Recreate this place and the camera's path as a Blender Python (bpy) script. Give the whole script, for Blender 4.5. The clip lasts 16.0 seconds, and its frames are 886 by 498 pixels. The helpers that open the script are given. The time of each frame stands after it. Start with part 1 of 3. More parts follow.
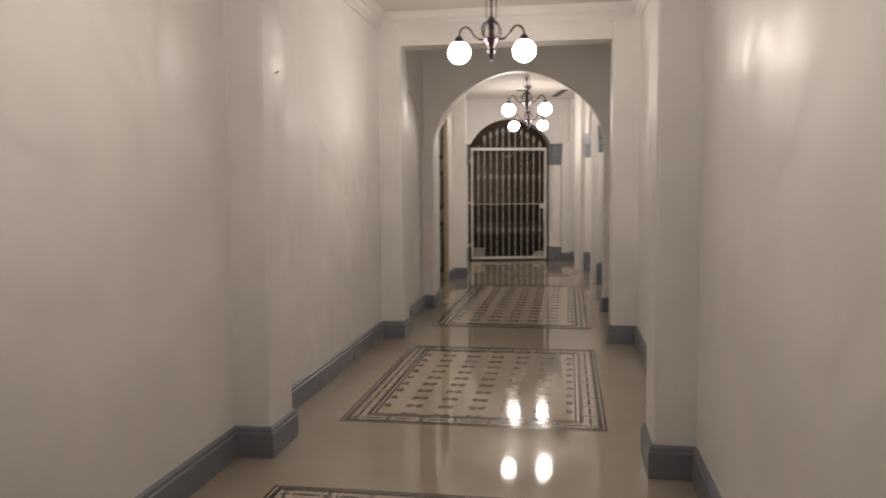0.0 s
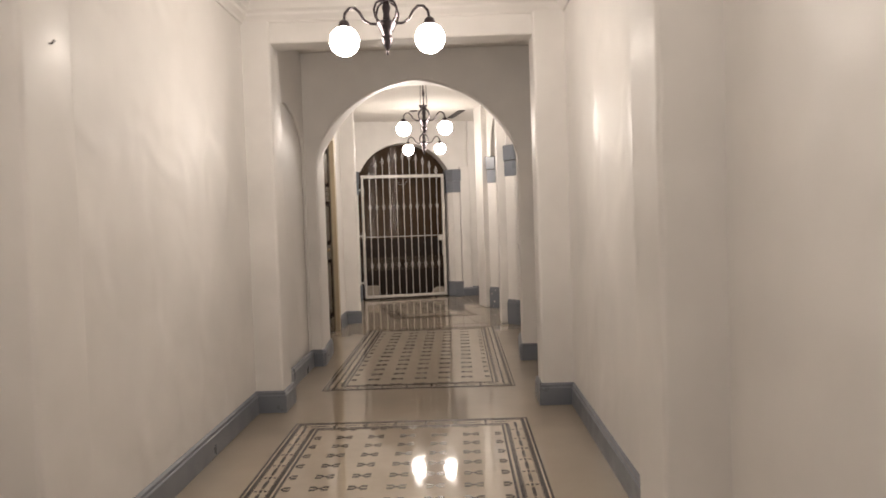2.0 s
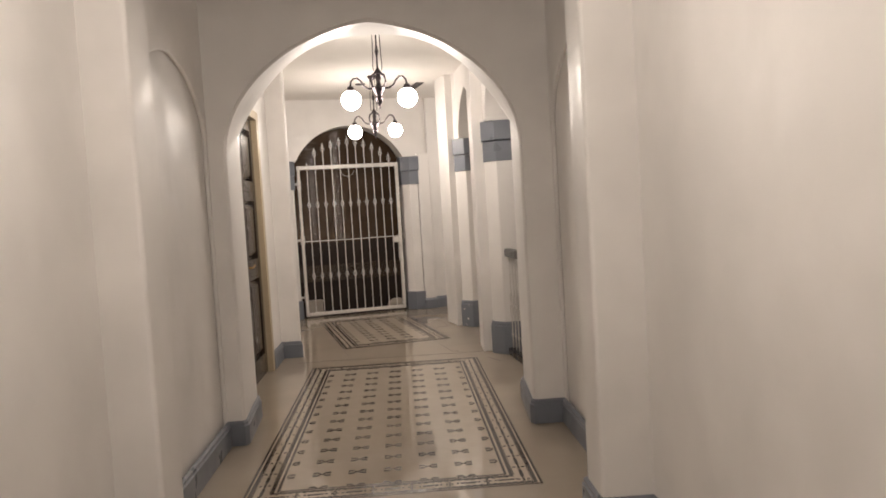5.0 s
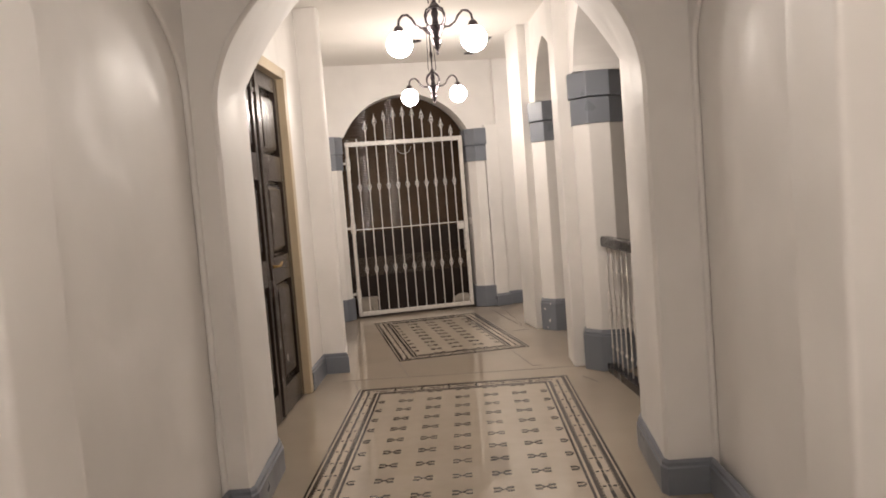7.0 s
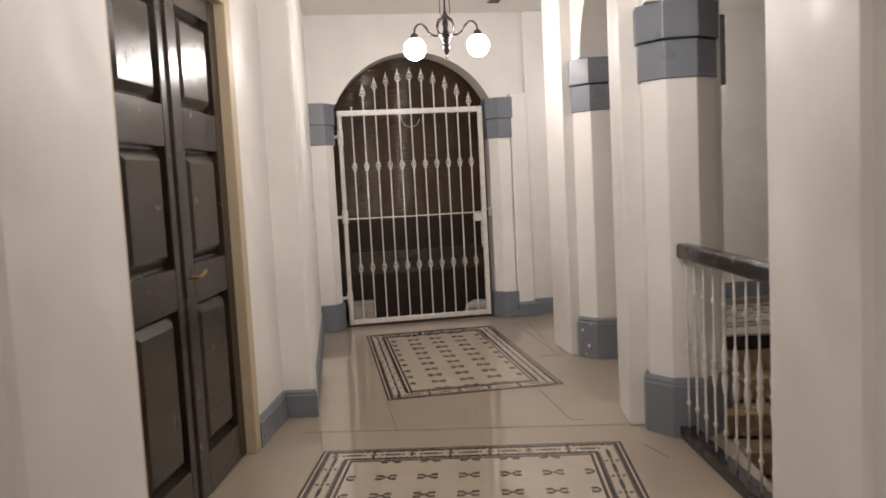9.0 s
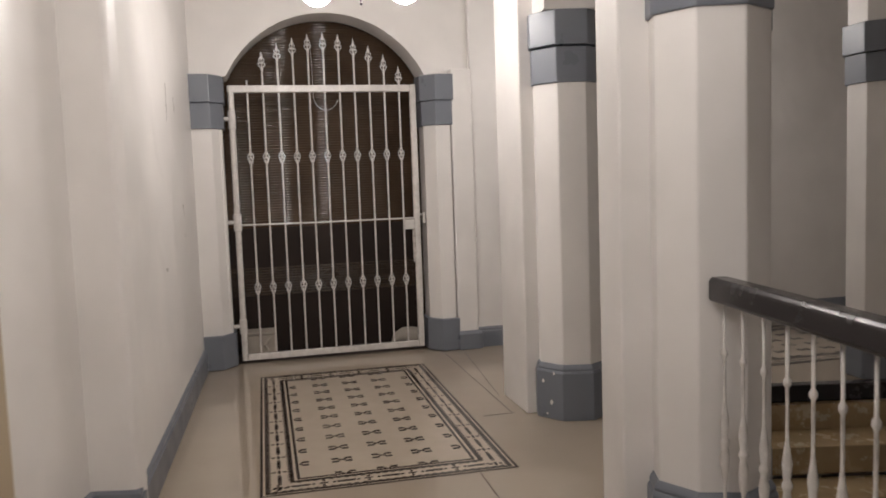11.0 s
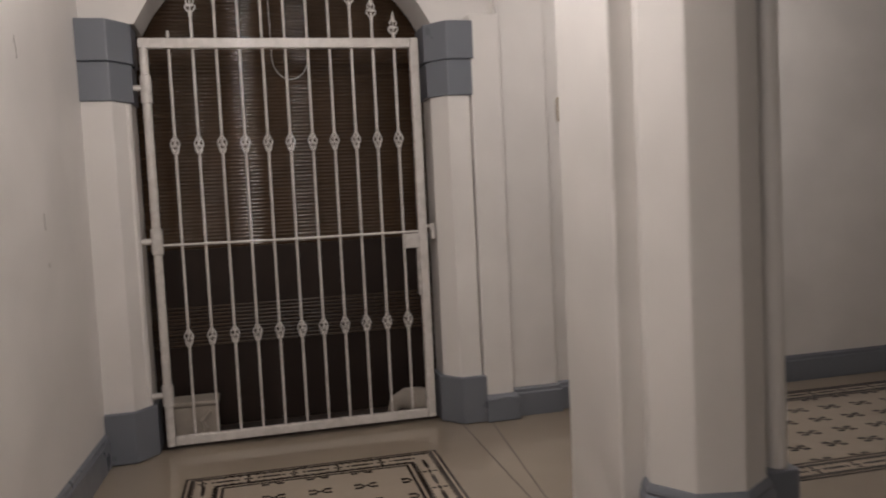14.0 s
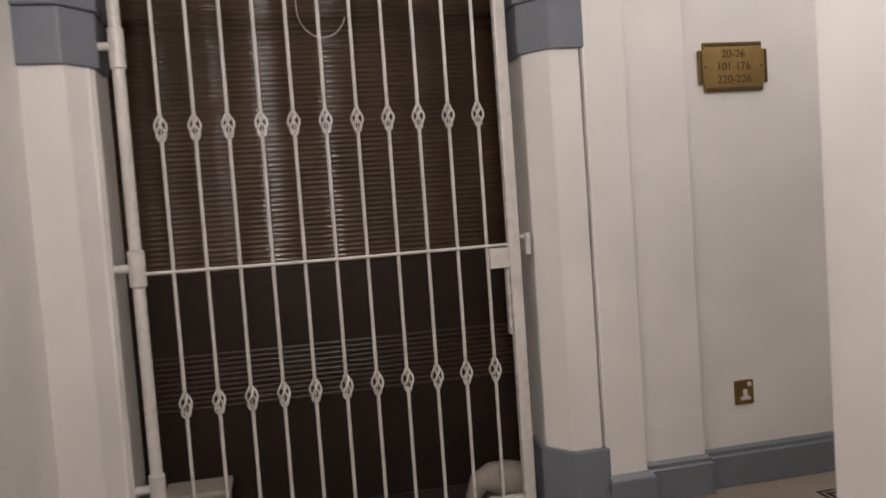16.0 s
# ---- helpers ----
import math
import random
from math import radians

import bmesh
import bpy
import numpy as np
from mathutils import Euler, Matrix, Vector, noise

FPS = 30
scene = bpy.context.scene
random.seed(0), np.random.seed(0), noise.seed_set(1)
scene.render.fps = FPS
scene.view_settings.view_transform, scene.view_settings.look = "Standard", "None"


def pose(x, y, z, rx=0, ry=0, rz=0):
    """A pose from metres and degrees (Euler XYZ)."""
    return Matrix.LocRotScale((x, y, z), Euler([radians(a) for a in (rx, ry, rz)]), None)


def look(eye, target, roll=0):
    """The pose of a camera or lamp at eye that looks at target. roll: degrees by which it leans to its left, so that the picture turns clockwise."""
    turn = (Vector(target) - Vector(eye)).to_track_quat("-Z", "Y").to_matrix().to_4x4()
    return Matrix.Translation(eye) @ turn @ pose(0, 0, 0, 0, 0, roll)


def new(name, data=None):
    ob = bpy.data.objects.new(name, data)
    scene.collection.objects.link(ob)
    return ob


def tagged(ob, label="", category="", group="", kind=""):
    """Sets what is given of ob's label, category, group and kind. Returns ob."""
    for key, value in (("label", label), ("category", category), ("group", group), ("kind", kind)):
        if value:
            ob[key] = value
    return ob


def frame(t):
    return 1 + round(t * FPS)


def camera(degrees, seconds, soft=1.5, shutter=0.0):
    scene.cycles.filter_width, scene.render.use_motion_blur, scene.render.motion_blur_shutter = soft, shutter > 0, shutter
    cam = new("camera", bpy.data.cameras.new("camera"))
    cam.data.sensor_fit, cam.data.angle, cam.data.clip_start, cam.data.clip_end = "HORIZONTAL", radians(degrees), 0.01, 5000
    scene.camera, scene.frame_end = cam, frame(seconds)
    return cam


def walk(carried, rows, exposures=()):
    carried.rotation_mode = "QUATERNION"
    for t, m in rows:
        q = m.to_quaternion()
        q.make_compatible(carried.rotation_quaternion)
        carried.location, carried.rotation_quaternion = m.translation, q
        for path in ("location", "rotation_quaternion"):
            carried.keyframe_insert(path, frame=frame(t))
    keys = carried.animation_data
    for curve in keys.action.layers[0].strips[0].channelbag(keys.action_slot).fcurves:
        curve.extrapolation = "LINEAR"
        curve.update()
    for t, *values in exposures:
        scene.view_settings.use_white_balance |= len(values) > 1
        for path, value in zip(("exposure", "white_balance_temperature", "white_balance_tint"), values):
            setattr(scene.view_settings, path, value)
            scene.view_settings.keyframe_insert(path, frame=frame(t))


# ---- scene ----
cam = camera(58.7, 16.0, soft=1.7, shutter=0.5)
METRES, EYE, TILT, LEAN, TURN = 14.0, 1.35, 0.0, 0.0, 8.6
PATH = [
    (0, (0.02, 1.237, 1.379), (-0.294, 3.206, 1.225), -0.4),
    (0.5, (-0.061, 1.517, 1.378), (-0.243, 3.504, 1.244), -3.4),
    (1, (-0.11, 1.886, 1.405), (-0.242, 3.878, 1.289), -3.7),
    (1.5, (-0.178, 2.235, 1.391), (-0.244, 4.232, 1.301), -2.7),
    (2, (-0.184, 2.637, 1.374), (-0.222, 4.635, 1.294), -1.9),
    (2.5, (-0.261, 3.041, 1.393), (-0.239, 5.038, 1.28), -2.8),
    (3, (-0.306, 3.409, 1.373), (-0.253, 5.405, 1.267), -3.7),
    (3.5, (-0.362, 3.819, 1.382), (-0.297, 5.815, 1.281), -3.2),
    (3.7, (-0.387, 3.998, 1.388), (-0.279, 5.992, 1.275), -3.1),
    (5.8, (-0.443, 5.548, 1.502), (-0.358, 7.544, 1.393), -4.0),
    (6, (-0.466, 5.718, 1.494), (-0.4, 7.714, 1.383), -4.3),
    (6.5, (-0.413, 6.129, 1.463), (-0.422, 8.125, 1.334), -5.2),
    (7, (-0.429, 6.557, 1.43), (-0.49, 8.551, 1.291), -4.5),
    (7.5, (-0.404, 6.991, 1.444), (-0.463, 8.983, 1.274), -4.7),
    (8, (-0.385, 7.448, 1.432), (-0.457, 9.438, 1.244), -4.2),
    (8.2, (-0.405, 7.627, 1.423), (-0.482, 9.617, 1.235), -3.8),
    (10.3, (-0.383, 9.442, 1.389), (-0.524, 11.432, 1.243), -2.5),
    (10.5, (-0.342, 9.583, 1.373), (-0.429, 11.575, 1.217), -2.3),
    (11, (-0.302, 9.995, 1.351), (-0.275, 11.988, 1.182), -2.0),
    (11.5, (-0.284, 10.352, 1.355), (-0.227, 12.343, 1.17), -1.3),
    (12, (-0.311, 10.707, 1.366), (-0.227, 12.695, 1.169), -0.5),
    (12.5, (-0.294, 11.059, 1.351), (-0.247, 13.049, 1.152), 1.2),
    (13, (-0.329, 11.374, 1.256), (-0.262, 13.367, 1.108), 0.6),
    (13.5, (-0.343, 11.676, 1.263), (-0.216, 13.667, 1.135), -1.8),
    (14, (-0.363, 11.957, 1.253), (-0.338, 13.953, 1.123), -2.8),
    (14.5, (-0.455, 12.243, 1.286), (-0.562, 14.234, 1.124), -4.2),
    (15, (-0.483, 12.567, 1.225), (-0.626, 14.559, 1.112), -3.8),
    (15.5, (-0.557, 12.915, 1.214), (-0.666, 14.91, 1.123), -3.3),
    (16, (-0.634, 13.242, 1.25), (-0.672, 15.238, 1.136), -4.1),
]
walk(cam, [(t, look(eye, target, roll)) for t, eye, target, roll in PATH],
     exposures=[(0.0, -0.42, 6450, 11), (0.5, -0.35, 6450, 11), (1.5, 0.0, 6450, 11), (3.5, 0.05, 6450, 11), (6.5, 0.16, 6450, 12), (8.0, 0.31, 6250, 11), (10.5, -0.2, 6000, 11),
                (11.0, -0.03, 5980, 11), (12.5, -0.29, 5980, 12), (13.5, -0.45, 6050, 13), (14.0, -0.48, 6050, 13), (14.5, -0.39, 6050, 12), (15.5, -0.22, 6000, 12), (16.0, -0.06, 5980, 12)])

# ---------------------------------------------------------------- light
world = bpy.data.worlds.new("world")
scene.world = world
world.use_nodes = True
world.node_tree.nodes["Background"].inputs[0].default_value = (0.02, 0.02, 0.025, 1)
world.node_tree.nodes["Background"].inputs[1].default_value = 0.3
GLOBE_STRENGTH = 62.0
LAMP_COLOUR = (1.0, 0.89, 0.78, 1)


# ---------------------------------------------------------------- materials
def material(name, base, rough=0.5, metal=0.0, spread=0.06, grain=8.0, bump=0.1, wear=0.0, wear_colour=None, fine=60.0,
             rough_spread=0.1, piece=0.0, coarse_bump=0.0, specular=0.5):
    """Painted or solid surface: two scales of colour variation, roughness variation, two scales of relief, optional worn patches."""
    m = bpy.data.materials.new(name)
    m.use_nodes = True
    nt = m.node_tree
    n, link = nt.nodes, nt.links.new
    b = n["Principled BSDF"]
    b.inputs["Metallic"].default_value = metal
    b.inputs["Specular IOR Level"].default_value = specular
    co = n.new("ShaderNodeTexCoord")
    big = n.new("ShaderNodeTexNoise")
    big.inputs["Scale"].default_value = grain * 0.2
    big.inputs["Detail"].default_value = 5
    small = n.new("ShaderNodeTexNoise")
    small.inputs["Scale"].default_value = fine
    small.inputs["Detail"].default_value = 6
    mid = n.new("ShaderNodeTexNoise")
    mid.inputs["Scale"].default_value = grain
    mid.inputs["Detail"].default_value = 6
    for t in (big, small, mid):
        link(co.outputs["Object"], t.inputs["Vector"])
    mix = n.new("ShaderNodeMath")
    mix.operation = "MULTIPLY_ADD"
    link(big.outputs["Fac"], mix.inputs[0])
    mix.inputs[1].default_value = 0.6
    add = n.new("ShaderNodeMath")
    add.operation = "MULTIPLY"
    link(mid.outputs["Fac"], add.inputs[0])
    add.inputs[1].default_value = 0.4
    link(add.outputs[0], mix.inputs[2])
    ramp = n.new("ShaderNodeMapRange")
    ramp.inputs["From Min"].default_value, ramp.inputs["From Max"].default_value = 0.3, 0.7
    ramp.inputs["To Min"].default_value, ramp.inputs["To Max"].default_value = 1 - spread, 1 + spread
    link(mix.outputs[0], ramp.inputs["Value"])
    col = n.new("ShaderNodeVectorMath")
    col.operation = "SCALE"
    col.inputs[0].default_value = base
    value = ramp.outputs["Result"]
    if piece:
        info = n.new("ShaderNodeObjectInfo")
        pr = n.new("ShaderNodeMapRange")
        pr.inputs["To Min"].default_value, pr.inputs["To Max"].default_value = 1 - piece, 1 + piece
        link(info.outputs["Random"], pr.inputs["Value"])
        mu = n.new("ShaderNodeMath")
        mu.operation = "MULTIPLY"
        link(value, mu.inputs[0])
        link(pr.outputs["Result"], mu.inputs[1])
        value = mu.outputs[0]
    link(value, col.inputs["Scale"])
    out = col.outputs["Vector"]
    if wear:
        wn = n.new("ShaderNodeTexNoise")
        wn.inputs["Scale"].default_value = grain * 0.9
        wn.inputs["Detail"].default_value = 9
        wn.inputs["Roughness"].default_value = 0.7
        link(co.outputs["Object"], wn.inputs["Vector"])
        wr = n.new("ShaderNodeMapRange")
        wr.inputs["From Min"].default_value, wr.inputs["From Max"].default_value = 0.74 - wear, 0.78 - wear
        link(wn.outputs["Fac"], wr.inputs["Value"])
        wm = n.new("ShaderNodeMix")
        wm.data_type = "RGBA"
        link(wr.outputs["Result"], wm.inputs["Factor"])
        link(out, wm.inputs["A"])
        wm.inputs["B"].default_value = (*(wear_colour or base), 1)
        out = wm.outputs["Result"]
    link(out, b.inputs["Base Color"])
    rr = n.new("ShaderNodeMapRange")
    rr.inputs["From Min"].default_value, rr.inputs["From Max"].default_value = 0.3, 0.7
    rr.inputs["To Min"].default_value, rr.inputs["To Max"].default_value = max(0.02, rough - rough_spread), min(1, rough + rough_spread)
    link(mid.outputs["Fac"], rr.inputs["Value"])
    link(rr.outputs["Result"], b.inputs["Roughness"])
    bp = n.new("ShaderNodeBump")
    bp.inputs["Strength"].default_value = bump
    bp.inputs["Distance"].default_value = 0.004
    link(small.outputs["Fac"], bp.inputs["Height"])
    if coarse_bump:
        bq = n.new("ShaderNodeBump")
        bq.inputs["Strength"].default_value = coarse_bump
        bq.inputs["Distance"].default_value = 0.05
        soft = n.new("ShaderNodeTexNoise")
        soft.inputs["Scale"].default_value = grain * 0.9
        soft.inputs["Detail"].default_value = 1.2
        soft.inputs["Distortion"].default_value = 0.6
        link(co.outputs["Object"], soft.inputs["Vector"])
        link(soft.outputs["Fac"], bq.inputs["Height"])
        link(bp.outputs["Normal"], bq.inputs["Normal"])
        link(bq.outputs["Normal"], b.inputs["Normal"])
    else:
        link(bp.outputs["Normal"], b.inputs["Normal"])
    return m


# wide colour spread paints in the cloudy sheen of the gloss paint
M_WALL = material("white_gloss_paint", (0.79, 0.765, 0.74), 0.50, spread=0.12, grain=2.6, fine=35, bump=0.06, coarse_bump=0.5, wear=0.03,
                  wear_colour=(0.73, 0.695, 0.66), rough_spread=0.16)
M_CEIL = material("ceiling_distemper", (0.79, 0.76, 0.72), 0.8, spread=0.05, grain=2.5, bump=0.08)
M_GREY = material("blue_grey_enamel", (0.182, 0.197, 0.230), 0.36, spread=0.05, grain=6, fine=50, bump=0.12)
M_FLOOR = material("polished_cream_marble", (0.365, 0.308, 0.243), 0.06, spread=0.09, grain=3.0, fine=90, bump=0.006, wear=0.06, wear_colour=(0.325, 0.268, 0.205),
                   rough_spread=0.03, specular=0.9)
M_INLAY = material("dark_mosaic", (0.035, 0.024, 0.018), 0.16, spread=0.25, grain=30, bump=0.03, piece=0.25)
M_FIELD = material("ivory_mosaic", (0.45, 0.388, 0.315), 0.06, spread=0.07, grain=12, fine=150, bump=0.008, rough_spread=0.03, specular=0.9)
M_IRON_WHITE = material("white_painted_iron", (0.66, 0.63, 0.60), 0.28, spread=0.06, grain=25, fine=120, bump=0.12, wear=0.03, wear_colour=(0.42, 0.36, 0.30))
M_BRONZE = material("dark_bronze", (0.055, 0.045, 0.05), 0.32, metal=0.8, spread=0.2, grain=30, bump=0.05)
M_WOOD = material("dark_varnished_wood", (0.030, 0.021, 0.017), 0.22, spread=0.3, grain=9, fine=70, bump=0.1, rough_spread=0.06)
M_CREAM = material("cream_trim_paint", (0.50, 0.41, 0.28), 0.45, spread=0.1, grain=8, bump=0.1)
M_SHEETING = material("brown_ribbed_sheeting", (0.070, 0.044, 0.027), 0.035, spread=0.4, grain=4, fine=80, bump=0.004, rough_spread=0.015, specular=0.4)
# near-black brown that paints the dim reflection low on the ribbed sheet
M_DIM_REFLECTION = material("dim_reflection_brown", (0.027, 0.018, 0.014), 0.5, spread=0.35, grain=4, bump=0.03, specular=0.25)
# lighter brown that paints the band where the ribs reflect light
M_RIB_LIT = material("lit_rib_brown", (0.062, 0.038, 0.022), 0.34, spread=0.5, grain=3, bump=0.03, specular=0.3)
# one dark brown for the gateway's floor, its reveals and the hidden walls
M_DARK = material("dark_brown_backing", (0.05, 0.038, 0.032), 0.7, spread=0.2)
M_BRASS = material("aged_brass", (0.30, 0.20, 0.075), 0.38, metal=0.9, spread=0.22, grain=30, fine=200, bump=0.08)
M_BRASS_DARK = material("engraved_brass", (0.09, 0.06, 0.025), 0.5, metal=0.5, spread=0.2)
M_STONE = material("weathered_stone", (0.40, 0.36, 0.31), 0.8, spread=0.2, grain=14, bump=0.5, wear=0.08, wear_colour=(0.2, 0.17, 0.14))
M_STEP = material("brown_marble_step", (0.33, 0.245, 0.14), 0.22, spread=0.3, grain=6, bump=0.03, wear=0.16, wear_colour=(0.50, 0.43, 0.30))
M_BLACK = material("black_gloss_paint", (0.018, 0.015, 0.016), 0.22, spread=0.2, grain=10, bump=0.05)
M_JOINT = material("dark_joint", (0.10, 0.075, 0.055), 0.6, spread=0.2)


def lamp_material(strength):
    m = bpy.data.materials.new("lit_opal_glass")
    m.use_nodes = True
    nt = m.node_tree
    b = nt.nodes["Principled BSDF"]
    b.inputs["Base Color"].default_value = (0.9, 0.88, 0.84, 1)
    b.inputs["Roughness"].default_value = 0.2
    b.inputs["Emission Color"].default_value = LAMP_COLOUR
    b.inputs["Emission Strength"].default_value = strength
    return m


M_LAMP = lamp_material(GLOBE_STRENGTH)
# globes of the unseen fixture added over the landing
M_LAMP_ADDED = lamp_material(GLOBE_STRENGTH * 0.75)
M_LAMP_END = lamp_material(GLOBE_STRENGTH * 1.28)


# ---------------------------------------------------------------- mesh helpers
def obj(name, bm, mat, parent=None, label="", category="", group="", kind="", m=None, smooth=False, bevel=0.0):
    bmesh.ops.recalc_face_normals(bm, faces=bm.faces)
    me = bpy.data.meshes.new(name)
    bm.to_mesh(me)
    bm.free()
    me.materials.append(mat)
    if smooth:
        for p in me.polygons:
            p.use_smooth = True
        me.set_sharp_from_angle(angle=radians(38))
    ob = new(name, me)
    if m is not None:
        ob.matrix_basis = m
    if parent:
        ob.parent = parent
    if bevel:
        md = ob.modifiers.new("soft_edge", "BEVEL")
        md.width, md.segments, md.limit_method, md.angle_limit = bevel, 2, "ANGLE", radians(25)
        md.harden_normals = False
    return tagged(ob, label, category, group, kind)


def part(name, bm, mat, parent, label="", smooth=False, bevel=0.0, m=None):
    return obj(name, bm, mat, parent, label, smooth=smooth, bevel=bevel, m=m)


def share(name, data, parent, m):
    ob = new(name, data)
    ob.parent = parent
    ob.matrix_basis = m
    return ob


def empty(name, m, label, category, group="", kind=""):
    ob = new(name)
    ob.matrix_basis = m
    ob.empty_display_size = 0.1
    return tagged(ob, label, category, group, kind)


def box(bm, x0, x1, y0, y1, z0, z1):
    vs = [bm.verts.new((x, y, z)) for z in (z0, z1) for x, y in ((x0, y0), (x1, y0), (x1, y1), (x0, y1))]
    for f in ((0, 3, 2, 1), (4, 5, 6, 7), (0, 1, 5, 4), (1, 2, 6, 5), (2, 3, 7, 6), (3, 0, 4, 7)):
        bm.faces.new([vs[i] for i in f])
    return bm


def boxed(*a):
    return box(bmesh.new(), *a)


def prism(bm, poly, to3, a0, a1, poly1=None):
    """Solid between two copies of a flat outline; to3(u, w, a) places a point."""
    lo = [bm.verts.new(to3(u, w, a0)) for u, w in poly]
    hi = [bm.verts.new(to3(u, w, a1)) for u, w in (poly1 or poly)]
    bm.faces.new(lo[::-1])
    bm.faces.new(hi)
    k = len(lo)
    for i in range(k):
        j = (i + 1) % k
        bm.faces.new((lo[i], lo[j], hi[j], hi[i]))
    return bm


def column(poly, z0, z1):
    return prism(bmesh.new(), poly, lambda u, w, a: (u, w, a), z0, z1)


def tube(bm, pts, r, n=8, radii=None):
    pts = [Vector(p) for p in pts]
    rings = []
    side = None
    for i, p in enumerate(pts):
        d = (pts[min(i + 1, len(pts) - 1)] - pts[max(i - 1, 0)]).normalized()
        if side is None:
            side = d.orthogonal().normalized()
        side = (side - d * side.dot(d)).normalized()
        up = d.cross(side)
        rr = radii[i] if radii else r
        rings.append([bm.verts.new(p + rr * (math.cos(a) * side + math.sin(a) * up)) for a in [2 * math.pi * k / n for k in range(n)]])
    for a, b in zip(rings, rings[1:]):
        for k in range(n):
            bm.faces.new((a[k], a[(k + 1) % n], b[(k + 1) % n], b[k]))
    bm.faces.new(rings[0][::-1])
    bm.faces.new(rings[-1])
    return bm


def lathe(bm, profile, n=16, cx=0, cy=0):
    """Turned shape from (radius, height) pairs."""
    rings = [[bm.verts.new((cx + r * math.cos(2 * math.pi * k / n), cy + r * math.sin(2 * math.pi * k / n), z)) for k in range(n)] for r, z in profile]
    for a, b in zip(rings, rings[1:]):
        for k in range(n):
            bm.faces.new((a[k], a[(k + 1) % n], b[(k + 1) % n], b[k]))
    bm.faces.new(rings[0][::-1])
    bm.faces.new(rings[-1])
    return bm


def octagon(cx, cy, r, turn=0.0):
    return [(cx + r * math.cos(radians(22.5 + 45 * k + turn)), cy + r * math.sin(radians(22.5 + 45 * k + turn))) for k in range(8)]


def arch_curve(half, rise, point=0.1, n=28):
    """Slightly pointed arch from -half to half."""
    out = []
    for i in range(n + 1):
        s = -math.cos(math.pi * i / n)
        out.append((half * s, rise * ((1 - point) * math.sqrt(max(0, 1 - s * s)) + point * (1 - abs(s)))))
    return out


def segment_curve(half, rise, n=24):
    big = (half * half + rise * rise) / (2 * rise)
    return [(x, math.sqrt(big * big - x * x) - (big - rise)) for x in [half * (-1 + 2 * i / n) for i in range(n + 1)]]


def offset_line(pts, d):
    """The open line moved d to its left, with mitred corners."""
    out = []
    for i, p in enumerate(pts):
        p = Vector(p)
        dirs = []
        if i > 0:
            dirs.append((p - Vector(pts[i - 1])).normalized())
        if i < len(pts) - 1:
            dirs.append((Vector(pts[i + 1]) - p).normalized())
        ns = [Vector((-q.y, q.x)) for q in dirs]
        if len(ns) == 1:
            out.append(p + ns[0] * d)
        else:
            m = (ns[0] + ns[1]).normalized()
            out.append(p + m * (d / max(0.35, m.dot(ns[0]))))
    return out


def skirting(name, pts, side, h=0.16, d=0.025, label="blue-grey enamelled plinth skirting along the white wall"):
    prof = ((0.0, 0.002), (d, 0.002), (d, h - 0.035), (d * 0.72, h - 0.028), (d * 0.72, h - 0.012), (d * 0.25, h), (0.0, h))
    bm = bmesh.new()
    rows = []
    for w, z in prof:
        rows.append([bm.verts.new((p.x, p.y, z)) for p in offset_line(pts, side * (w - 0.004))])
    for a, b in zip(rows, rows[1:]):
        for i in range(len(pts) - 1):
            bm.faces.new((a[i], a[i + 1], b[i + 1], b[i]))
    bm.faces.new([r[0] for r in rows])
    bm.faces.new([r[-1] for r in rows])
    return obj(name, bm, M_GREY, label=label, category="skirting", kind="structure")


# ---------------------------------------------------------------- plan
XL, XR = -1.68, 0.62            # corridor walls
Z1, Z2 = 2.95, 3.03             # ceilings: corridor, end bay
TURN_END = 13.0                 # the end bay is turned
GATE = pose(-1.80, 16.01, 0, 0, 0, TURN_END)
STRUCT = dict(category="wall", kind="structure")


def wall_box(name, x0, x1, y0, y1, z0, z1, mat=None, label="white painted plaster wall with a soft sheen", m=None):
    return obj(name, boxed(x0, x1, y0, y1, z0, z1), mat or M_WALL, label=label, m=m, **STRUCT)


# floor: one slab for corridor and end bay, one for the landing past the stairwell
bm = bmesh.new()
prism(bm, [(-2.6, -1.4), (0.80, -1.4), (0.80, 14.62), (5.2, 14.62), (5.2, 18.6), (-2.6, 18.6)], lambda u, w, a: (u, w, a), -0.25, 0.0)
floor = obj("floor", bm, M_FLOOR, label="polished cream marble floor with mirror-like reflections", category="floor", kind="structure")

wall_box("wall_left", -1.95, XL, -1.2, 8.40, 0, Z1)
wall_box("wall_right", XR, 0.92, -1.2, 8.40, 0, Z1)
wall_box("wall_back", -1.95, 0.92, -1.4, -1.2, 0, Z1)
obj("ceiling", boxed(-1.95, 0.95, -1.4, 10.2, Z1, Z1 + 0.2), M_CEIL, label="pale distempered plaster ceiling", category="ceiling", kind="structure")
obj("ceiling_end_bay", boxed(-2.7, 5.2, 10.2, 18.6, Z2, Z2 + 0.2), M_CEIL, label="pale distempered plaster ceiling", category="ceiling", kind="structure")


def chamfered(x0, x1, y0, y1, c):
    return [(x0 + c, y0), (x1 - c, y0), (x1, y0 + c), (x1, y1 - c), (x1 - c, y1), (x0 + c, y1), (x0, y1 - c), (x0, y0 + c)]


def pilaster(x0, x1, y0, y1, z1, group):
    return obj("pilaster", column(chamfered(x0, x1, y0, y1, 0.012), 0, z1), M_WALL, label="white painted plaster pilaster on a grey plinth",
               category="pilaster", group=group, kind="structure", bevel=0.012)


